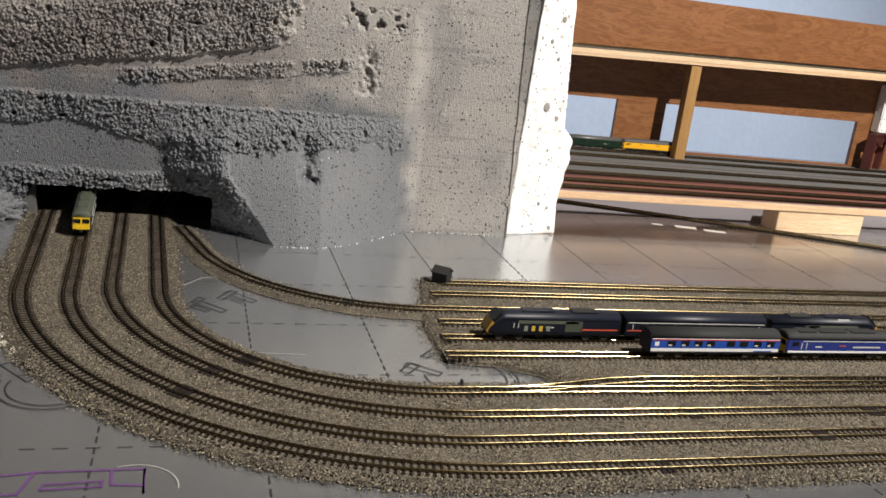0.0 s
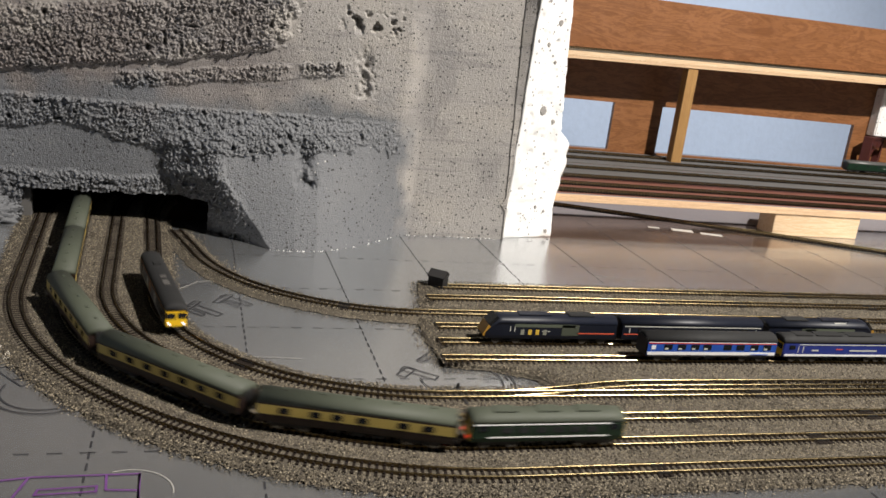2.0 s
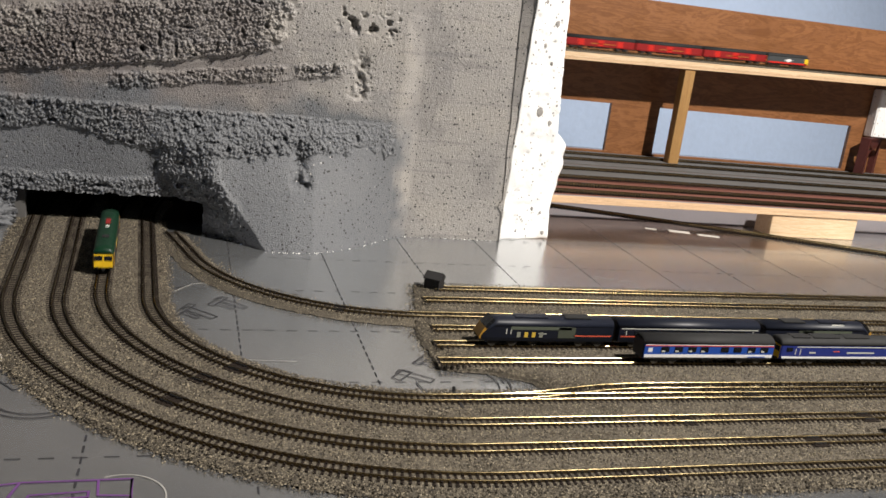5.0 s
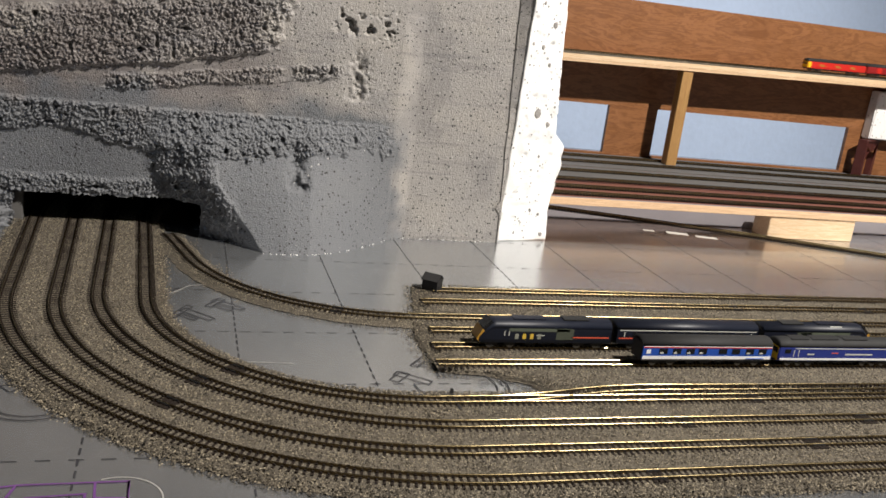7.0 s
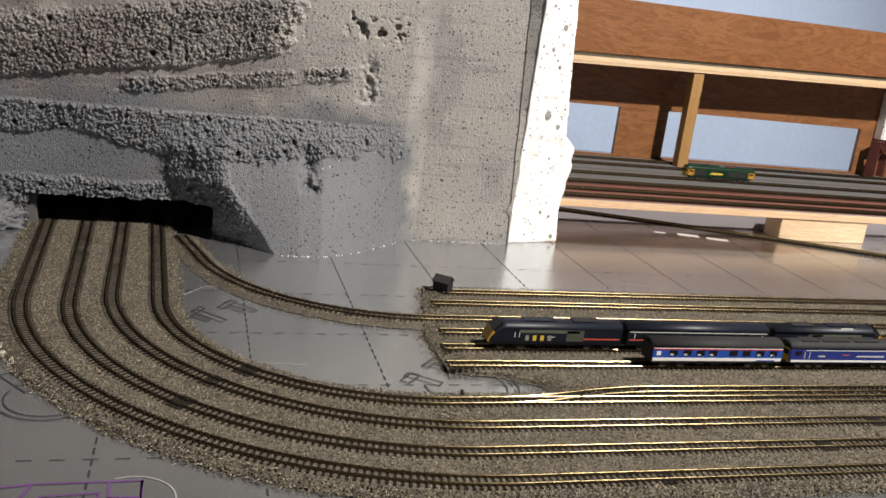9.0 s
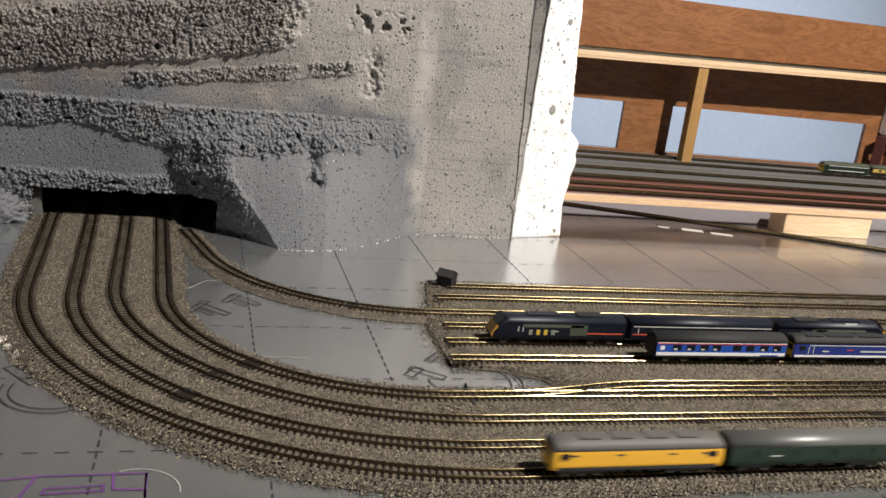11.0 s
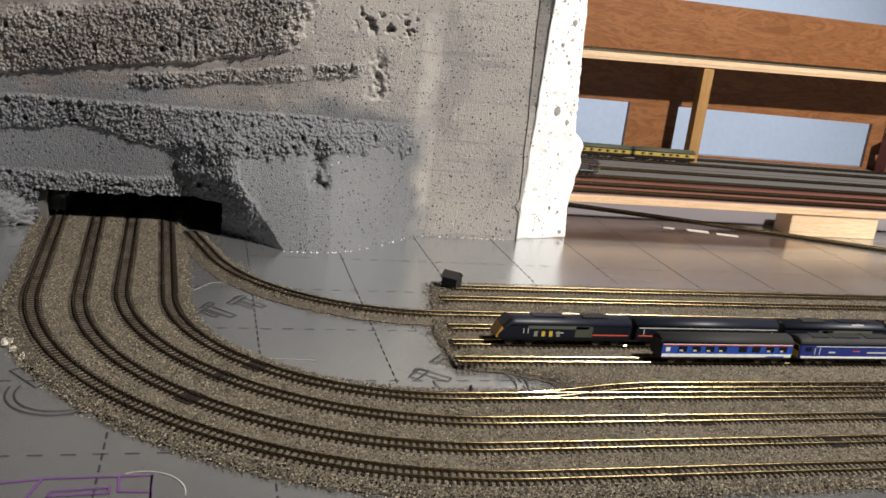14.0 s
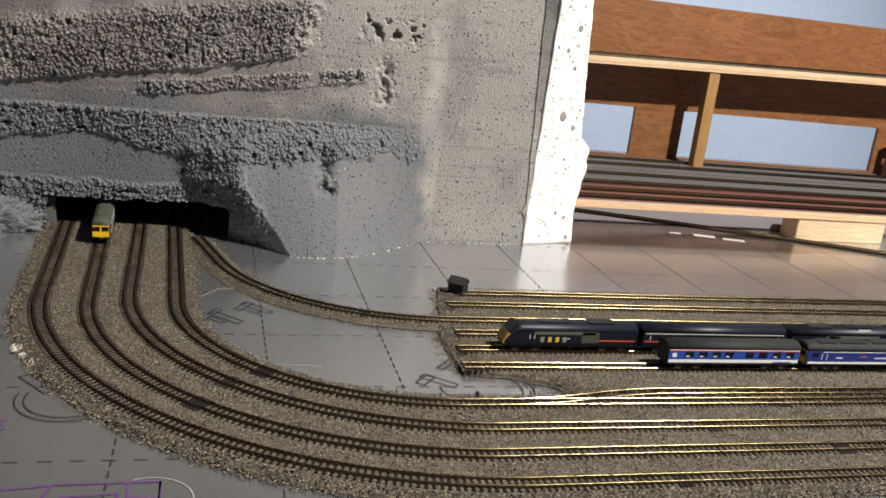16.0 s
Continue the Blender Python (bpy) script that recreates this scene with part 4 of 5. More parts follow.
rings = []
for j in range(150):
    z = 0.33 * j / 149
    left, right = slab_sides(z)
    lump = 0.023 * smooth(0.150, 0.118, z) * smooth(-0.02, 0.115, z) * (1 + 0.12 * noise.noise(Vector((z * 60, 3.0, 1.0))))
    n_w = 24
    ring = []
    for i in range(n_w + 1):
        k = i / n_w
        x = left + (right - left) * k
        pit = max(0.0, noise.noise(Vector((x * 210, z * 210, 5.0))) - 0.42) * 0.010 + max(0.0, noise.noise(Vector((x * 95, z * 95, 11.0))) - 0.55) * 0.016
        ring.append((x, slab_front(k, x, z) + pit, z))
    rough = noise.noise(Vector((z * 70, 7.0, 0))) * 0.0007
    ring += [(right + lump * 0.45 + rough * 0.5, slab_front(1, right, z) + 0.010, z), (right + lump + rough, slab_front(1, right, z) + 0.024, z), (right + lump * 0.9, 1.09, z), (right + 0.002, 1.125, z), (left, 1.125, z), (left, 1.06, z)]
    rings.append(ring)
slab_ob = part("foam_slab", loft(rings), WHITE_FOAM, None, "", True)
tagged(slab_ob, "upright white foam slab with pitted cut edge", "foam slab")
side_rings = []
for j in range(80):
    z = 0.325 * j / 79
    left, right = slab_sides(z)
    ragged = 0.0012 + 0.0016 * abs(noise.noise(Vector((z * 140, 5.0, 2.0))))
    f = slab_front(0, left, z) + ragged
    out = left - 0.0022 - 0.042 * z
    side_rings.append([(left + 0.0003, f, z), (left + 0.0003, 1.03, z), (out, 1.03, z), (out, 1.0045, z)])
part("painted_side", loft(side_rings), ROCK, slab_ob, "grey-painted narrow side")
rng_d = random.Random(12)
dabs = [(0.50, 0.163, 0.0060), (0.62, 0.040, 0.0026), (0.70, 0.268, 0.0042), (0.42, 0.242, 0.0030), (0.78, 0.150, 0.0036), (0.30, 0.292, 0.0024), (0.14, 0.245, 0.0022), (0.66, 0.222, 0.0026), (0.80, 0.035, 0.0024), (0.88, 0.008, 0.0030), (0.66, 0.110, 0.0020)]
dabs += [(rng_d.uniform(0.3, 0.52), rng_d.uniform(0.012, 0.034), rng_d.uniform(0.0007, 0.0014)) for _ in range(9)] + [(rng_d.uniform(0.1, 0.9), rng_d.uniform(0.02, 0.31), rng_d.uniform(0.0005, 0.0011)) for _ in range(26)]
for k0, dz, dr in dabs:
    db = bmesh.new()
    bmesh.ops.create_icosphere(db, subdivisions=2, radius=1.0)
    left, right = slab_sides(dz)
    for v in db.verts:
        f = 1 + 0.5 * noise.noise(v.co * 2.0 + Vector((dz * 90, k0 * 40, 0)))
        x, z = left + (right - left) * k0 + v.co.x * dr * 0.8 * f, dz + v.co.z * dr * f
        v.co = Vector((x, slab_front((x - left) / (right - left), x, z) + v.co.y * 0.0006, z))
    part("paint_dab", db, ROCK, slab_ob, "grey paint dab", True)

# bare crumbs of foam along the foot of the hill
rng_d = random.Random(3)
crumbs = bmesh.new()
for _ in range(80):
    x = rng_d.uniform(0.045, 0.375)
    y = 0.994 - boss_out(x, 0.0, 0.0) if x < 0.237 else 1.006
    r = rng_d.uniform(0.0003, 0.0007)
    bmesh.ops.create_icosphere(crumbs, subdivisions=1, radius=r, matrix=pose(x, y - rng_d.uniform(0.0, 0.0022), r * 0.6) @ Matrix.Diagonal((1.3, 0.8, 0.8, 1)))
tagged(part("foam_crumbs", crumbs, WHITE_FOAM), "bare white foam crumbs along the hill's foot", "foam crumbs", "", "stuff")


# ---- rolling stock, one to one hundred and forty-eight ----
def shell(sections, zf, roof_only=False):
    """Rings along the vehicle: (x, half width, side height, roof rise)."""
    rings = []
    for x, hw, zs, hr in sections:
        if roof_only:
            ring = [(x, hw * math.cos(math.pi * i / 12) * 1.004, zs + hr * math.sin(math.pi * i / 12) ** 0.85) for i in range(13)]
            ring += [(x, -hw * 0.9, zs - 0.0004), (x, hw * 0.9, zs - 0.0004)]
        else:
            ring = [(x, -hw * 0.93, zf), (x, hw * 0.93, zf), (x, hw, zf + 0.003), (x, hw, zs - 0.002), (x, hw * 0.985, zs), (x, -hw * 0.985, zs), (x, -hw, zs - 0.002), (x, -hw, zf + 0.003)]
        rings.append(ring)
    return loft(rings)


def wheel_bm():
    bm = bmesh.new()
    bmesh.ops.create_cone(bm, cap_ends=True, segments=18, radius1=0.0031, radius2=0.0031, depth=0.0014)
    bmesh.ops.create_cone(bm, cap_ends=True, segments=18, radius1=0.0036, radius2=0.0036, depth=0.0004, matrix=Matrix.Translation((0, 0, -0.0009)))
    bmesh.ops.rotate(bm, verts=bm.verts, matrix=Matrix.Rotation(radians(90), 3, "X"))
    return bm


WHEEL = to_mesh("wheel", wheel_bm(), STEEL)


def bogie(parent, x, axles=2, base=0.017):
    fr = box(x - base * 0.75, x + base * 0.75, -0.0072, -0.0058, 0.0024, 0.0052, None, 0.0004)
    box(x - base * 0.75, x + base * 0.75, 0.0058, 0.0072, 0.0024, 0.0052, fr)
    box(x - 0.003, x + 0.003, -0.0072, 0.0072, 0.0030, 0.0056, fr)
    for k in range(axles):
        ax = x - base / 2 + base * k / (axles - 1)
        for sy in (-1, 1):
            box(ax - 0.0012, ax + 0.0012, sy * 0.0065 - 0.0010, sy * 0.0065 + 0.0010, 0.0022, 0.0042, fr)
    b = part("bogie", fr, BLACK, parent)
    for k in range(axles):
        ax = x - base / 2 + base * k / (axles - 1)
        for sy in (-1, 1):
            w = new("wheel", WHEEL)
            w.parent = b
            w.location = (ax, sy * 0.0046, 0.0033)
            w.rotation_euler = (0, 0, 0 if sy > 0 else math.pi)
    return b


def on_sides(parent, name, x0, x1, z0, z1, hw, material, label="", proud=0.00018, sides=(-1, 1)):
    for s in sides:
        a, b = sorted((s * (hw - 0.0004), s * (hw + proud)))
        part(name, box(x0, x1, a, b, z0, z1), material, parent, label)


def slab_part(parent, name, x0, x1, y0, y1, z0, z1, material, label="", bevel=0.0003):
    return part(name, box(x0, x1, y0, y1, z0, z1, None, bevel), material, parent, label)


def running_gear(root, length, axles=2, spread=0.33, tanks=3, base=0.017):
    slab_part(root, "underframe", -length / 2 + 0.004, length / 2 - 0.004, -0.0068, 0.0068, 0.0044, 0.0062, BLACK)
    for s in (-1, 1):
        bogie(root, s * length * spread, axles, base)
        slab_part(root, "coupling", min(s * length * 0.49, s * (length * 0.5 + 0.0022)), max(s * length * 0.49, s * (length * 0.5 + 0.0022)), -0.0014, 0.0014, 0.0036, 0.0060, BLACK)
        for y in (-0.0056, 0.0056):
            slab_part(root, "buffer", min(s * length * 0.495, s * (length * 0.5 + 0.0012)), max(s * length * 0.495, s * (length * 0.5 + 0.0012)), y - 0.0009, y + 0.0009, 0.0054, 0.0070, BLACK, "", 0.0002)
    r = random.Random(int(length * 1e4) + axles)
    for k in range(tanks):
        x = (k - (tanks - 1) / 2) * length * 0.11
        slab_part(root, "equipment_box", x - length * r.uniform(0.025, 0.045), x + length * r.uniform(0.025, 0.045), -0.0070, 0.0070, 0.0020 + r.uniform(0, 0.0012), 0.0046, BLACK)


def hull(root, length, body, roof, hw=0.0092, zf=0.0056, zs=0.0188, hr=0.0062, front=(), back=(), roof_label=""):
    h = length / 2
    mid = [(-h, hw, zs, hr), (h, hw, zs, hr)]
    sections = [(-h + a, hw * b, zs * c, hr * d) for a, b, c, d in back] or mid[:1]
    sections += [(h - a, hw * b, zs * c, hr * d) for a, b, c, d in front] or mid[1:]
    part("body", shell(sections, zf), body, root)
    part("roof", shell(sections, zf, True), roof, root, roof_label, True)


CAB = [(0.012, 1, 1, 1), (0.0015, 0.97, 1, 0.97), (0.0, 0.90, 0.97, 0.80)]
CAB_BACK = [(0.0, 0.90, 0.97, 0.80), (0.0015, 0.97, 1, 0.97), (0.012, 1, 1, 1)]


def cab_end(root, s, length, face, hw=0.0086, z1=0.0185, lights=None, windows=True):
    x = s * length / 2
    e = part("cab_front", box(min(x, x + s * 0.0005), max(x, x + s * 0.0005), -hw * 0.93, hw * 0.93, 0.0062, z1, None, 0.0002), face, root, "bright cab front")
    if windows:
        for y in (-0.0042, 0.0042):
            a = x + s * 0.0007
            part("windscreen", box(min(x, a), max(x, a), y - 0.0034, y + 0.0034, z1 - 0.0058, z1 - 0.0012), GLASS, e)
    if lights:
        for y in (-0.0055, 0.0055):
            a = x + s * 0.0009
            part("lamp_lens", box(min(x, a), max(x, a), y - 0.0009, y + 0.0009, 0.0078, 0.0094), lights, e)


def window_row(root, xs, w, z0, z1, hw, material=GLASS):
    for x in xs:
        on_sides(root, "window", x - w / 2, x + w / 2, z0, z1, hw, material, "", 0.00028)


def cream_coach(windows, label):
    L = 0.1270
    root = empty("coach")
    tagged(root, label, "railway coach", "cream and brown coaches")
    hull(root, L, BROWN, ROOF_GREY, roof_label="grey-green curved roof")
    on_sides(root, "cream_panel", -L / 2 + 0.0005, L / 2 - 0.0005, 0.0112, 0.0177, 0.0092, CREAM)
    on_sides(root, "gutter_line", -L / 2 + 0.0005, L / 2 - 0.0005, 0.0177, 0.0187, 0.0092, BROWN)
    window_row(root, windows, 0.0068, 0.0126, 0.0166, 0.0094)
    for k in range(5):
        slab_part(root, "roof_vent", -0.048 + 0.024 * k - 0.0012, -0.048 + 0.024 * k + 0.0012, -0.0012, 0.0012, 0.0246, 0.0256, ROOF_GREY)
    for s in (-1, 1):
        slab_part(root, "gangway", min(s * L / 2, s * (L / 2 + 0.0012)), max(s * L / 2, s * (L / 2 + 0.0012)), -0.0042, 0.0042, 0.0064, 0.0212, BLACK)
    running_gear(root, L)
    return root


def green_loco():
    L = 0.1085
    root = empty("locomotive")
    tagged(root, "green diesel locomotive with grey-green roof and yellow nose", "locomotive")
    hull(root, L, GREEN, ROOF_GREY, front=CAB, back=CAB_BACK, roof_label="grey-green roof")
    on_sides(root, "lining", -L / 2 + 0.012, L / 2 - 0.012, 0.0086, 0.0096, 0.0092, WHITE)
    on_sides(root, "upper_lining", -L / 2 + 0.002, L / 2 - 0.010, 0.0176, 0.0184, 0.0092, WHITE)
    window_row(root, [L / 2 - 0.008, -L / 2 + 0.008], 0.006, 0.0135, 0.0172, 0.0092)
    window_row(root, [-0.030, -0.018, -0.006, 0.006, 0.018, 0.030], 0.007, 0.0122, 0.0160, 0.0092, ROOF_DARK)
    cab_end(root, 1, L, YELLOW)
    cab_end(root, -1, L, YELLOW, lights=TAIL_ON)
    for x in (-0.03, 0.0, 0.028):
        slab_part(root, "roof_hatch", x - 0.008, x + 0.008, -0.0048, 0.0048, 0.0243, 0.0254, ROOF_GREY)
    running_gear(root, L, 2, 0.31, 3, 0.019)
    return root


def freight_loco(body, ends, roof, grey_scheme):
    L = 0.1385
    root = empty("locomotive")
    hull(root, L, body, roof, hw=0.0090, zs=0.0192, hr=0.0055, front=CAB, back=CAB_BACK)
    hw = 0.0090
    if grey_scheme:
        tagged(root, "charcoal freight locomotive with orange line and yellow ends", "locomotive")
        on_sides(root, "cantrail_line", -L / 2 + 0.004, L / 2 - 0.004, 0.0184, 0.0189, hw, ORANGE)
        on_sides(root, "side_panel", -0.050, 0.050, 0.0085, 0.0176, hw, GREY, "mid grey panel")
        on_sides(root, "sill_line", -L / 2 + 0.006, L / 2 - 0.006, 0.0078, 0.0084, hw, PALE)
        for x, w, m in ((0.022, 0.006, PALE), (-0.006, 0.008, ORANGE), (-0.019, 0.006, PALE)):
            on_sides(root, "painted_emblem", x - w / 2, x + w / 2, 0.0092, 0.0168, hw + 0.0002, m)
        on_sides(root, "grille", 0.032, 0.046, 0.0092, 0.0170, hw + 0.0002, BLACK)
        slab_part(root, "roof_panel", 0.012, 0.024, -0.0026, 0.0026, 0.0240, 0.0250, ROOF_MID, "grey roof panel")
        slab_part(root, "roof_panel", 0.000, 0.006, -0.0026, 0.0026, 0.0240, 0.0249, ROOF_MID, "grey roof panel")
    else:
        tagged(root, "green freight locomotive with yellow ends and side panel", "locomotive")
        on_sides(root, "sill_line", -L / 2 + 0.006, L / 2 - 0.006, 0.0184, 0.0188, hw, ROOF_MID)
        on_sides(root, "yellow_panel", -0.022, 0.002, 0.0102, 0.0138, hw, GOLD)
        on_sides(root, "grille", -0.054, -0.031, 0.0080, 0.0165, hw, BLACK)
        on_sides(root, "grille", 0.014, 0.050, 0.0080, 0.0165, hw, BLACK)
        slab_part(root, "roof_panel", 0.012, 0.030, -0.0022, 0.0022, 0.0238, 0.0250, DARK_RED, "red roof panel")
        slab_part(root, "roof_panel", 0.000, 0.0065, -0.0018, 0.0018, 0.0238, 0.0250, PALE, "pale roof panel")
    for s in (-1, 1):
        x = s * (L / 2 - 0.007)
        on_sides(root, "cab_side", x - 0.0058, x + 0.0058, 0.0070, 0.0178, hw, ends)
        on_sides(root, "cab_window", x - 0.003, x + 0.003, 0.0128, 0.0166, hw + 0.0002, GLASS)
        cab_end(root, s, L, YELLOW, lights=LIGHT_ON if s > 0 else None)
    slab_part(root, "exhaust", -0.036, -0.028, -0.003, 0.003, 0.0238, 0.0254, ROOF_DARK)
    slab_part(root, "fuel_tank", -0.020, 0.020, -0.0075, 0.0075, 0.0016, 0.0054, BLACK)
    running_gear(root, L, 3, 0.32, 0, 0.024)
    return root


def yellow_loco():
    L = 0.1185
    root = empty("locomotive")
    tagged(root, "engineers yellow diesel locomotive with weathered grey roof", "locomotive")
    hull(root, L, ENG_YELLOW, ROOF_MID, front=CAB, back=CAB_BACK, roof_label="weathered grey roof")
    on_sides(root, "skirt", -L / 2 + 0.004, L / 2 - 0.004, 0.0056, 0.0076, 0.0092, BLACK)
    for x in (-0.046, -0.022, 0.014, 0.045):
        on_sides(root, "vent", x - 0.0026, x + 0.0026, 0.0152, 0.0164, 0.0092, BLACK)
    window_row(root, [L / 2 - 0.008, -L / 2 + 0.008], 0.006, 0.0135, 0.0172, 0.0092)
    cab_end(root, 1, L, ENG_YELLOW)
    cab_end(root, -1, L, ENG_YELLOW)
    for x in (-0.034, -0.012, 0.012, 0.034):
        slab_part(root, "roof_hatch", x - 0.007, x + 0.007, -0.0048, 0.0048, 0.0243, 0.0255, ROOF_MID)
    running_gear(root, L, 3, 0.31, 3, 0.022)
    return root


def green_coach():
    L = 0.1290
    root = empty("coach")
    tagged(root, "dark green parcels coach with shiny grey roof", "railway coach")
    hull(root, L, DEEP_GREEN, SILVER, roof_label="grey roof")
    for x in (-0.045, -0.015, 0.015, 0.045):
        on_sides(root, "van_door", x - 0.0055, x + 0.0055, 0.0072, 0.0176, 0.0092, DEEP_GREEN)
        on_sides(root, "window", x - 0.0018, x + 0.0018, 0.0128, 0.0164, 0.0094, GLASS)
    on_sides(root, "lettering_bar", 0.026, 0.034, 0.0120, 0.0128, 0.0092, PALE)
    for s in (-1, 1):
        slab_part(root, "gangway", min(s * L / 2, s * (L / 2 + 0.0012)), max(s * L / 2, s * (L / 2 + 0.0012)), -0.0042, 0.0042, 0.0064, 0.0212, BLACK)
    running_gear(root, L)
    return root


def red_car(first, last):
    L = 0.0937 if first else 0.1406
    root = empty("mail_locomotive" if first else "mail_car")
    if first:
        tagged(root, "dark grey locomotive with red sill and white emblem", "locomotive")
        hull(root, L, GREY, ROOF_DARK, front=CAB, back=CAB_BACK)
        on_sides(root, "red_sill", -L / 2 + 0.002, L / 2 - 0.002, 0.0058, 0.0088, 0.0092, RED)
        on_sides(root, "cab_side", L / 2 - 0.008, L / 2 - 0.0005, 0.0062, 0.0180, 0.0092, YELLOW)
        on_sides(root, "painted_emblem", -0.007, 0.009, 0.0118, 0.0134, 0.0092, WHITE)
        on_sides(root, "painted_emblem", -0.003, 0.005, 0.0100, 0.0152, 0.0091, WHITE)
        cab_end(root, 1, L, YELLOW)
        cab_end(root, -1, L, YELLOW)
        running_gear(root, L, 3, 0.29, 1, 0.02)
        return root
    tagged(root, "red mail van with yellow cab end" if last else "red mail van with yellow graphics", "mail van", "mail vans")
    hull(root, L, RED if last else DARK_RED, ROOF_DARK, back=CAB_BACK if last else ())
    if last:
        for x in (-0.034, 0.004, 0.040):
            on_sides(root, "painted_emblem", x - 0.006, x + 0.006, 0.0100, 0.0122, 0.0092, ORANGE)
            on_sides(root, "painted_emblem", x - 0.009, x + 0.001, 0.0122, 0.0146, 0.0092, ORANGE)
        cab_end(root, -1, L, YELLOW)
        on_sides(root, "cab_side", -L / 2 + 0.0005, -L / 2 + 0.007, 0.007, 0.018, 0.0092, YELLOW)
    else:
        on_sides(root, "lettering_bar", -0.02, 0.03, 0.0105, 0.0118, 0.0092, ORANGE)
        for x in (-0.04, 0.0, 0.04):
            on_sides(root, "van_door", x - 0.006, x + 0.006, 0.0072, 0.0176, 0.0092, RED)
    running_gear(root, L)
    return root


def navy_power_car():
    L = 0.1215
    root = empty("power_car")
    tagged(root, "navy high-speed power car with sloping yellow nose", "locomotive", "navy train")
    nose = [(0.0145, 1, 1, 1), (0.0110, 0.99, 0.985, 0.93), (0.0050, 0.96, 0.74, 0.60), (0.0010, 0.92, 0.54, 0.40), (0.0, 0.86, 0.44, 0.25)]
    hull(root, L, NAVY, NAVY, front=nose)
    def slope(x0, z0, x1, z1, w):
        return loft([[(L / 2 - x0, -w, z0), (L / 2 - x0, w, z0), (L / 2 - x0 - 0.002, w, z0 - 0.002), (L / 2 - x0 - 0.002, -w, z0 - 0.002)],
                     [(L / 2 - x1, -w, z1), (L / 2 - x1, w, z1), (L / 2 - x1 - 0.002, w, z1 - 0.002), (L / 2 - x1 - 0.002, -w, z1 - 0.002)]])

    part("nose_panel", slope(0.0028, 0.0176, -0.0016, 0.0085, 0.0080), AMBER, root, "yellow nose panel")
    part("windscreen", slope(0.0098, 0.0250, 0.0032, 0.0180, 0.0074), GLASS, root)
    on_sides(root, "red_line", -L / 2 + 0.002, -L / 2 + 0.038, 0.0104, 0.0114, 0.0092, VERMILION)
    on_sides(root, "shoulder_panel", -L / 2 + 0.040, L / 2 - 0.026, 0.0160, 0.0187, 0.0092, SHOULDER, "grey-green panel under the roof")
    on_sides(root, "louvre_panel", -L / 2 + 0.036, -L / 2 + 0.052, 0.0088, 0.0184, 0.0092, ROOF_GREY, "grey louvre panel")
    for k in range(4):
        on_sides(root, "emblem_bar", L / 2 - 0.0335 - 0.0068 * k - 0.0016, L / 2 - 0.0335 - 0.0068 * k + 0.0016, 0.0092, 0.0138, 0.0092, (ROOF_PALE, GOLD, GOLD, ROOF_PALE)[k])
    on_sides(root, "lettering_bar", 0.002, 0.0095, 0.0122, 0.0128, 0.0092, PALE)
    for x in (0.0345, 0.0385):
        on_sides(root, "handrail", x - 0.0004, x + 0.0004, 0.0120, 0.0165, 0.0092, PALE)
    slab_part(root, "roof_hatch", 0.0, 0.030, -0.0045, 0.0045, 0.0246, 0.0256, NAVY)
    slab_part(root, "roof_fan", -0.040, -0.016, -0.0050, 0.0050, 0.0246, 0.0257, ROOF_DARK)
    # the highlight on the roof's shoulder, painted as a pale strip
    slab_part(root, "roof_glint", 0.012, 0.026, -0.0068, -0.0055, 0.0228, 0.0240, PALE, "roof glint painted as a pale strip")
    running_gear(root, L, 2, 0.33, 3, 0.018)
    return root


def navy_coach():
    L = 0.1430
    root = empty("coach")
    tagged(root, "navy coach with red and white lining", "railway coach", "navy train")
    hull(root, L, NAVY, NAVY)
    on_sides(root, "upper_lining", -L / 2 + 0.002, L / 2 - 0.002, 0.0178, 0.0186, 0.0092, PALE)
    on_sides(root, "red_line", -L / 2 + 0.002, L / 2 - 0.002, 0.0104, 0.0113, 0.0092, VERMILION)
    window_row(root, [-0.052 + 0.013 * k for k in range(9)], 0.0088, 0.0122, 0.0168, 0.0092)
    for s in (-1, 1):
        on_sides(root, "door_handle", s * 0.0645 - 0.0004, s * 0.0645 + 0.0004, 0.012, 0.0165, 0.0092, PALE)
        slab_part(root, "gangway", min(s * L / 2, s * (L / 2 + 0.0012)), max(s * L / 2, s * (L / 2 + 0.0012)), -0.0042, 0.0042, 0.0064, 0.0212, BLACK)
    running_gear(root, L)
    return root


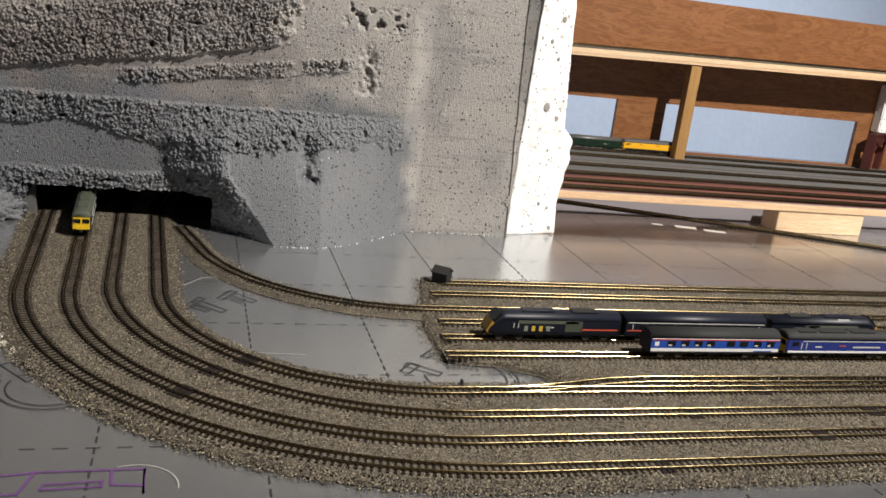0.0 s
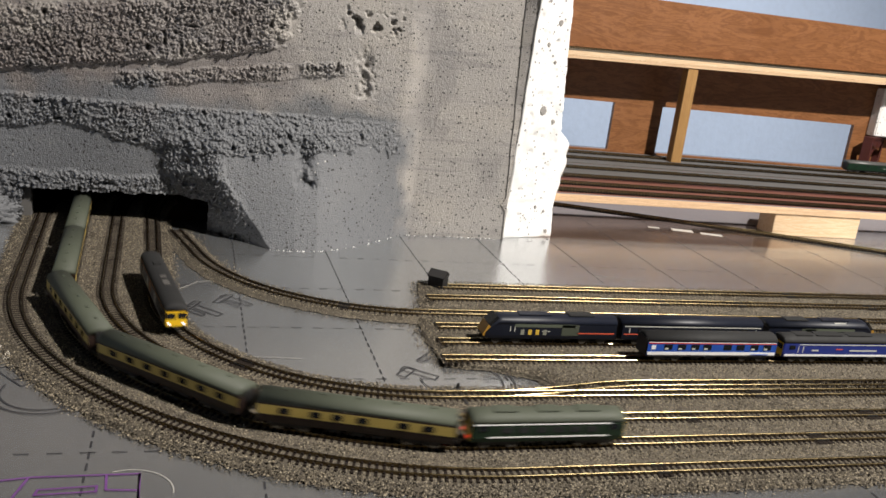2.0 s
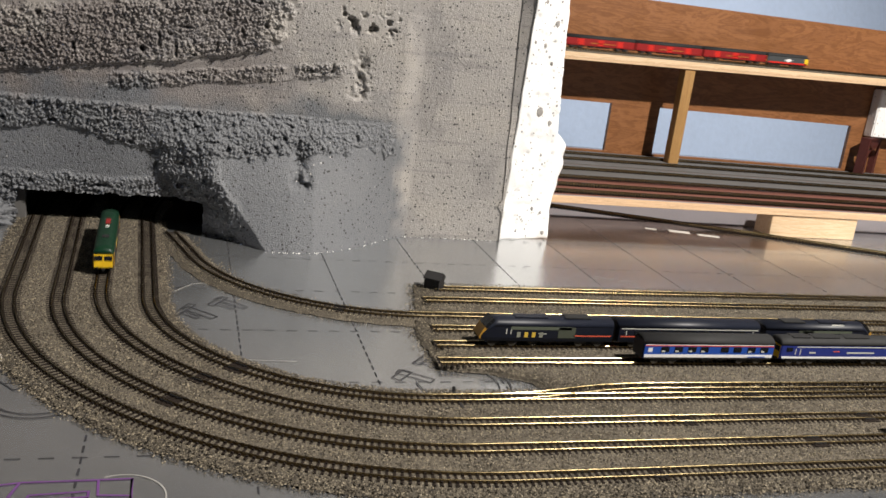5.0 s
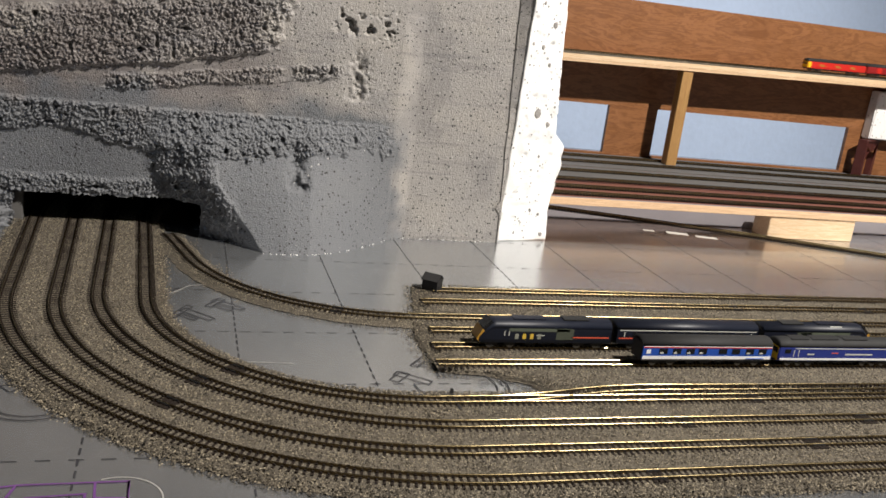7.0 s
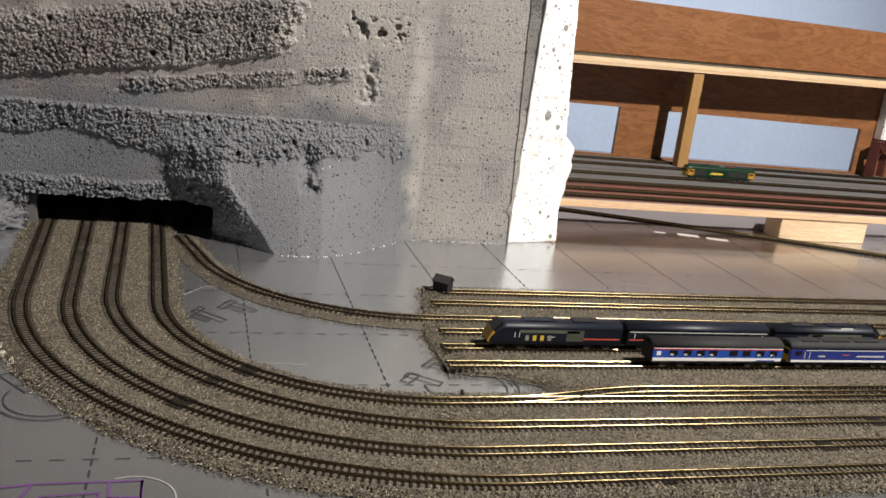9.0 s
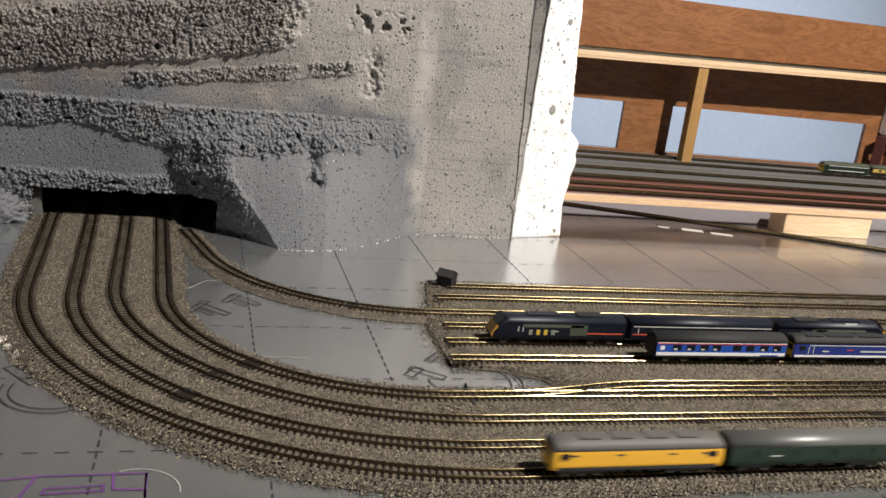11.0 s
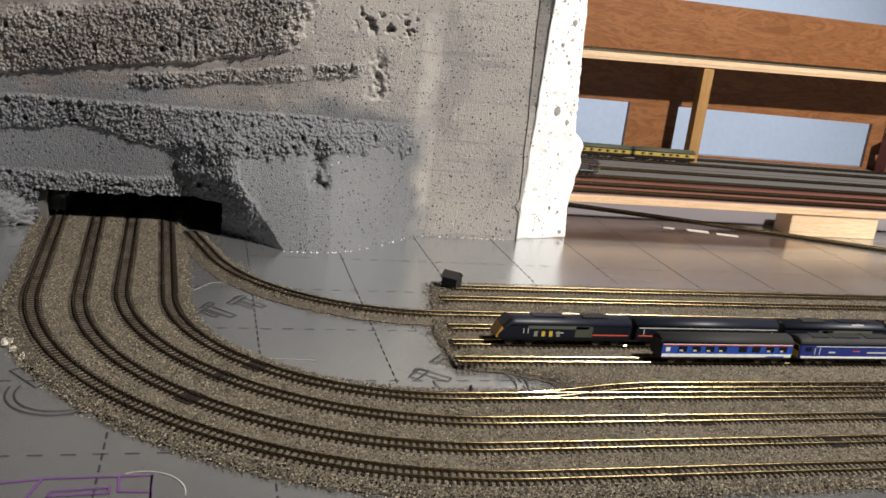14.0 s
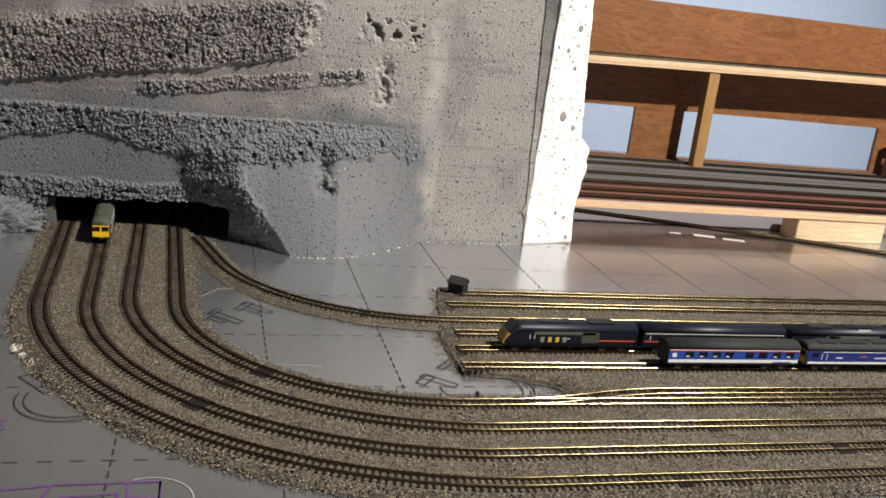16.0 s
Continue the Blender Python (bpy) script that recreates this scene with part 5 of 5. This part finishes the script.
def blue_coach():
    L = 0.1270
    root = empty("coach")
    tagged(root, "royal blue coach with red and white stripes", "railway coach", "blue train")
    hull(root, L, BLUE, ROOF_DARK, roof_label="dark roof")
    on_sides(root, "skirt", -L / 2 + 0.0005, L / 2 - 0.0005, 0.0056, 0.0070, 0.0092, BLACK)
    on_sides(root, "white_stripe", -L / 2 + 0.0005, L / 2 - 0.0005, 0.0070, 0.0098, 0.0092, WHITE)
    on_sides(root, "red_stripe", -L / 2 + 0.0005, L / 2 - 0.0005, 0.0172, 0.0181, 0.0092, RED)
    on_sides(root, "pale_line", -L / 2 + 0.0005, L / 2 - 0.0005, 0.0181, 0.0186, 0.0092, WHITE)
    window_row(root, [-0.054, -0.041, -0.027, -0.014, 0.006, 0.018, 0.031, 0.044], 0.0078, 0.0120, 0.0166, 0.0092)
    for x in (-0.054, -0.041, 0.006, 0.018, 0.031, 0.044):
        on_sides(root, "blind", x, x + 0.0032, 0.0120, 0.0134, 0.0095, PALE)
    on_sides(root, "painted_emblem", 0.056, 0.060, 0.0120, 0.0156, 0.0092, WHITE)
    on_sides(root, "lettering_bar", -0.056, -0.038, 0.0074, 0.0080, 0.0095, BLUE)
    for s in (-1, 1):
        slab_part(root, "gangway", min(s * L / 2, s * (L / 2 + 0.0012)), max(s * L / 2, s * (L / 2 + 0.0012)), -0.0085, 0.0085, 0.0058, 0.0212, BLACK)
    running_gear(root, L)
    return root


def blue_loco():
    L = 0.1310
    root = empty("locomotive")
    tagged(root, "deep blue diesel locomotive with white sill and yellow end", "locomotive", "blue train")
    hull(root, L, DARK_BLUE, ROOF_DARK, front=CAB, back=CAB_BACK, roof_label="dark roof")
    on_sides(root, "white_stripe", -L / 2 + 0.002, L / 2 - 0.002, 0.0066, 0.0084, 0.0092, WHITE)
    on_sides(root, "pale_line", -L / 2 + 0.016, L / 2 - 0.012, 0.0172, 0.0179, 0.0092, PALE)
    for x, w in ((-0.032, 0.007), (0.020, 0.030)):
        on_sides(root, "lettering_bar", x - w / 2, x + w / 2, 0.0115, 0.0128, 0.0092, PALE)
    on_sides(root, "nameplate", -0.010, -0.003, 0.0130, 0.0138, 0.0092, VERMILION)
    for x in (-0.050, -0.045):
        on_sides(root, "handrail", x - 0.0004, x + 0.0004, 0.0100, 0.0160, 0.0092, PALE)
    window_row(root, [L / 2 - 0.009, -L / 2 + 0.009], 0.006, 0.0135, 0.0170, 0.0092)
    cab_end(root, 1, L, YELLOW)
    cab_end(root, -1, L, YELLOW)
    for x0, x1 in ((-0.052, -0.034), (-0.030, -0.002), (0.004, 0.03)):
        slab_part(root, "roof_hatch", x0, x1, -0.0052, 0.0052, 0.0243, 0.0252, ROOF_DARK)
    running_gear(root, L, 3, 0.31, 3, 0.022)
    return root


# parked trains
def park(ob, x, y, turn):
    ob.matrix_basis = pose(x, y, RAIL_TOP, 0, 0, turn)


park(navy_power_car(), 0.3045, 0.6638, 180)
park(navy_coach(), 0.4425, 0.6639, 180)
park(navy_power_car(), 0.5815, 0.6639, 0)
park(blue_coach(), 0.4408, 0.6282, 180)
blue_one = blue_loco()
park(blue_one, 0.5775, 0.6280, 0)

# running trains
seven = [-0.048 + 0.016 * k for k in range(7)]
full = cream_coach(seven, "cream and brown coach with seven windows, grey-green roof")
brake = cream_coach([-0.046, -0.026, -0.012, 0.004, 0.030, 0.046], "cream and brown brake coach with uneven windows")
train_a = [green_loco(), brake, full, copy_thing(full, pose(0, 0, 0)), copy_thing(full, pose(0, 0, 0)), copy_thing(brake, pose(0, 0, 0))]
train_b = [freight_loco(ROOF_DARK, GREY, ROOF_DARK, True)]
train_g = [freight_loco(BRIGHT_GREEN, AMBER, BRIGHT_GREEN, False)]
train_d = [yellow_loco(), green_coach()]
van = red_car(False, False)
train_r = [red_car(True, False), van, copy_thing(van, pose(0, 0, 0)), copy_thing(van, pose(0, 0, 0)), red_car(False, True)]


# ---- single sleepers, shared mesh ----
for root, places in single_sleepers:
    for x, y, z, h in places:
        sl = bpy.data.objects.new("sleeper", SLEEPER_MESH)
        scene.collection.objects.link(sl)
        sl.parent = root
        sl.location, sl.rotation_euler = (x, y, z), (0, 0, h)


# ---- how the trains run ----
K = 0.9911


def run_train(cars, lengths, loop, way, marks, gap=0.0035):
    """Keys the cars of a train that runs along a loop. marks: (seconds, place of the train's front along the line)."""
    ts, ss = [m[0] for m in marks], [m[1] for m in marks]
    back = 0.0
    for car, length in zip(cars, lengths):
        mid = back + length / 2
        rows = []
        for i in range(81):
            t = 16.0 * i / 80
            s = float(np.interp(t, ts, ss)) - way * mid
            a, b = loop.at(s + way * length * 0.32), loop.at(s - way * length * 0.32)
            rise = math.atan2(a[2] - b[2], math.hypot(a[0] - b[0], a[1] - b[1]))
            rows.append((t, pose((a[0] + b[0]) / 2, (a[1] + b[1]) / 2, (a[2] + b[2]) / 2 + RAIL_TOP, 0, -math.degrees(rise), math.degrees(math.atan2(a[1] - b[1], a[0] - b[0])))))
        walk(car, rows)
        back += length + gap


def motions():
    l1, l2, l3, l4 = loops
    run_train(train_a, [0.1085] + [0.1270] * 5, l2, -1, [(0, 0.597 * K), (0.3, 0.510 * K), (0.6, 0.396 * K), (0.8, 0.318 * K), (1.0, 0.243 * K), (1.2, 0.174 * K), (1.5, 0.069 * K), (1.8, -0.028 * K), (2.1, -0.125 * K), (3.5, -0.611 * K), (4.2, -0.857 * K), (11.5, l2.deck_s(0.9497) - l2.length), (12.5, l2.deck_s(0.640) - l2.length), (14.5, l2.deck_s(0.7186 - 0.786) - l2.length), (16, 0.610 * K - l2.length)], 0.0075)
    run_train(train_b, [0.1385], l4, -1, [(0, 0.895 * K), (1.2, 0.487 * K), (1.5, 0.392 * K), (2.1, 0.195 * K), (2.4, 0.082 * K), (3.0, -0.103 * K), (3.5, -0.275 * K), (4.2, -0.512 * K), (12, l4.deck_s(1.0201) - l4.length), (13.5, l4.deck_s(0.5879) - l4.length), (16, l4.deck_s(-0.12) - l4.length)])
    run_train(train_g, [0.1385], l3, 1, [(0, -1.115 * K), (3.0, -0.086 * K), (3.5, 0.067 * K), (3.9, 0.205 * K), (4.2, 0.315 * K), (8.4, l3.deck_s(0.722)), (9.2, l3.deck_s(0.968)), (16, l3.deck_s(0.968) + 2.1)])
    run_train(train_d, [0.1185, 0.1290], l1, 1, [(0, l1.deck_s(0.849)), (0.5, l1.deck_s(1.0107)), (1.5, l1.deck_s(1.3147)), (11.3, l1.length + 0.088 * K), (11.8, l1.length + 0.245 * K), (12.3, l1.length + 0.408 * K), (12.8, l1.length + 0.588 * K), (13.3, l1.length + 0.772 * K), (13.8, l1.length + 0.949 * K), (16, l1.length + 1.66 * K)], 0.0055)
    back = 0.0
    marks = [(0, -0.457), (4, 0.783), (7.5, 1.868), (9, 2.25), (16, 2.45)]
    for car, length in zip(train_r, [0.0937] + [0.1406] * 4):
        mid = back + length / 2
        rows = []
        for i in range(33):
            t = 0.5 * i
            x = float(np.interp(t, [m[0] for m in marks], [m[1] for m in marks])) - mid / FAR
            rows.append((t, Matrix.Translation(SPREAD @ Vector((x, 1.438, shelf_z(x) - 0.0012 + RAIL_TOP))) @ pose(0, 0, 0, 0, -1.15, 0)))
        walk(car, rows)
        back += length + 0.0035


motions()
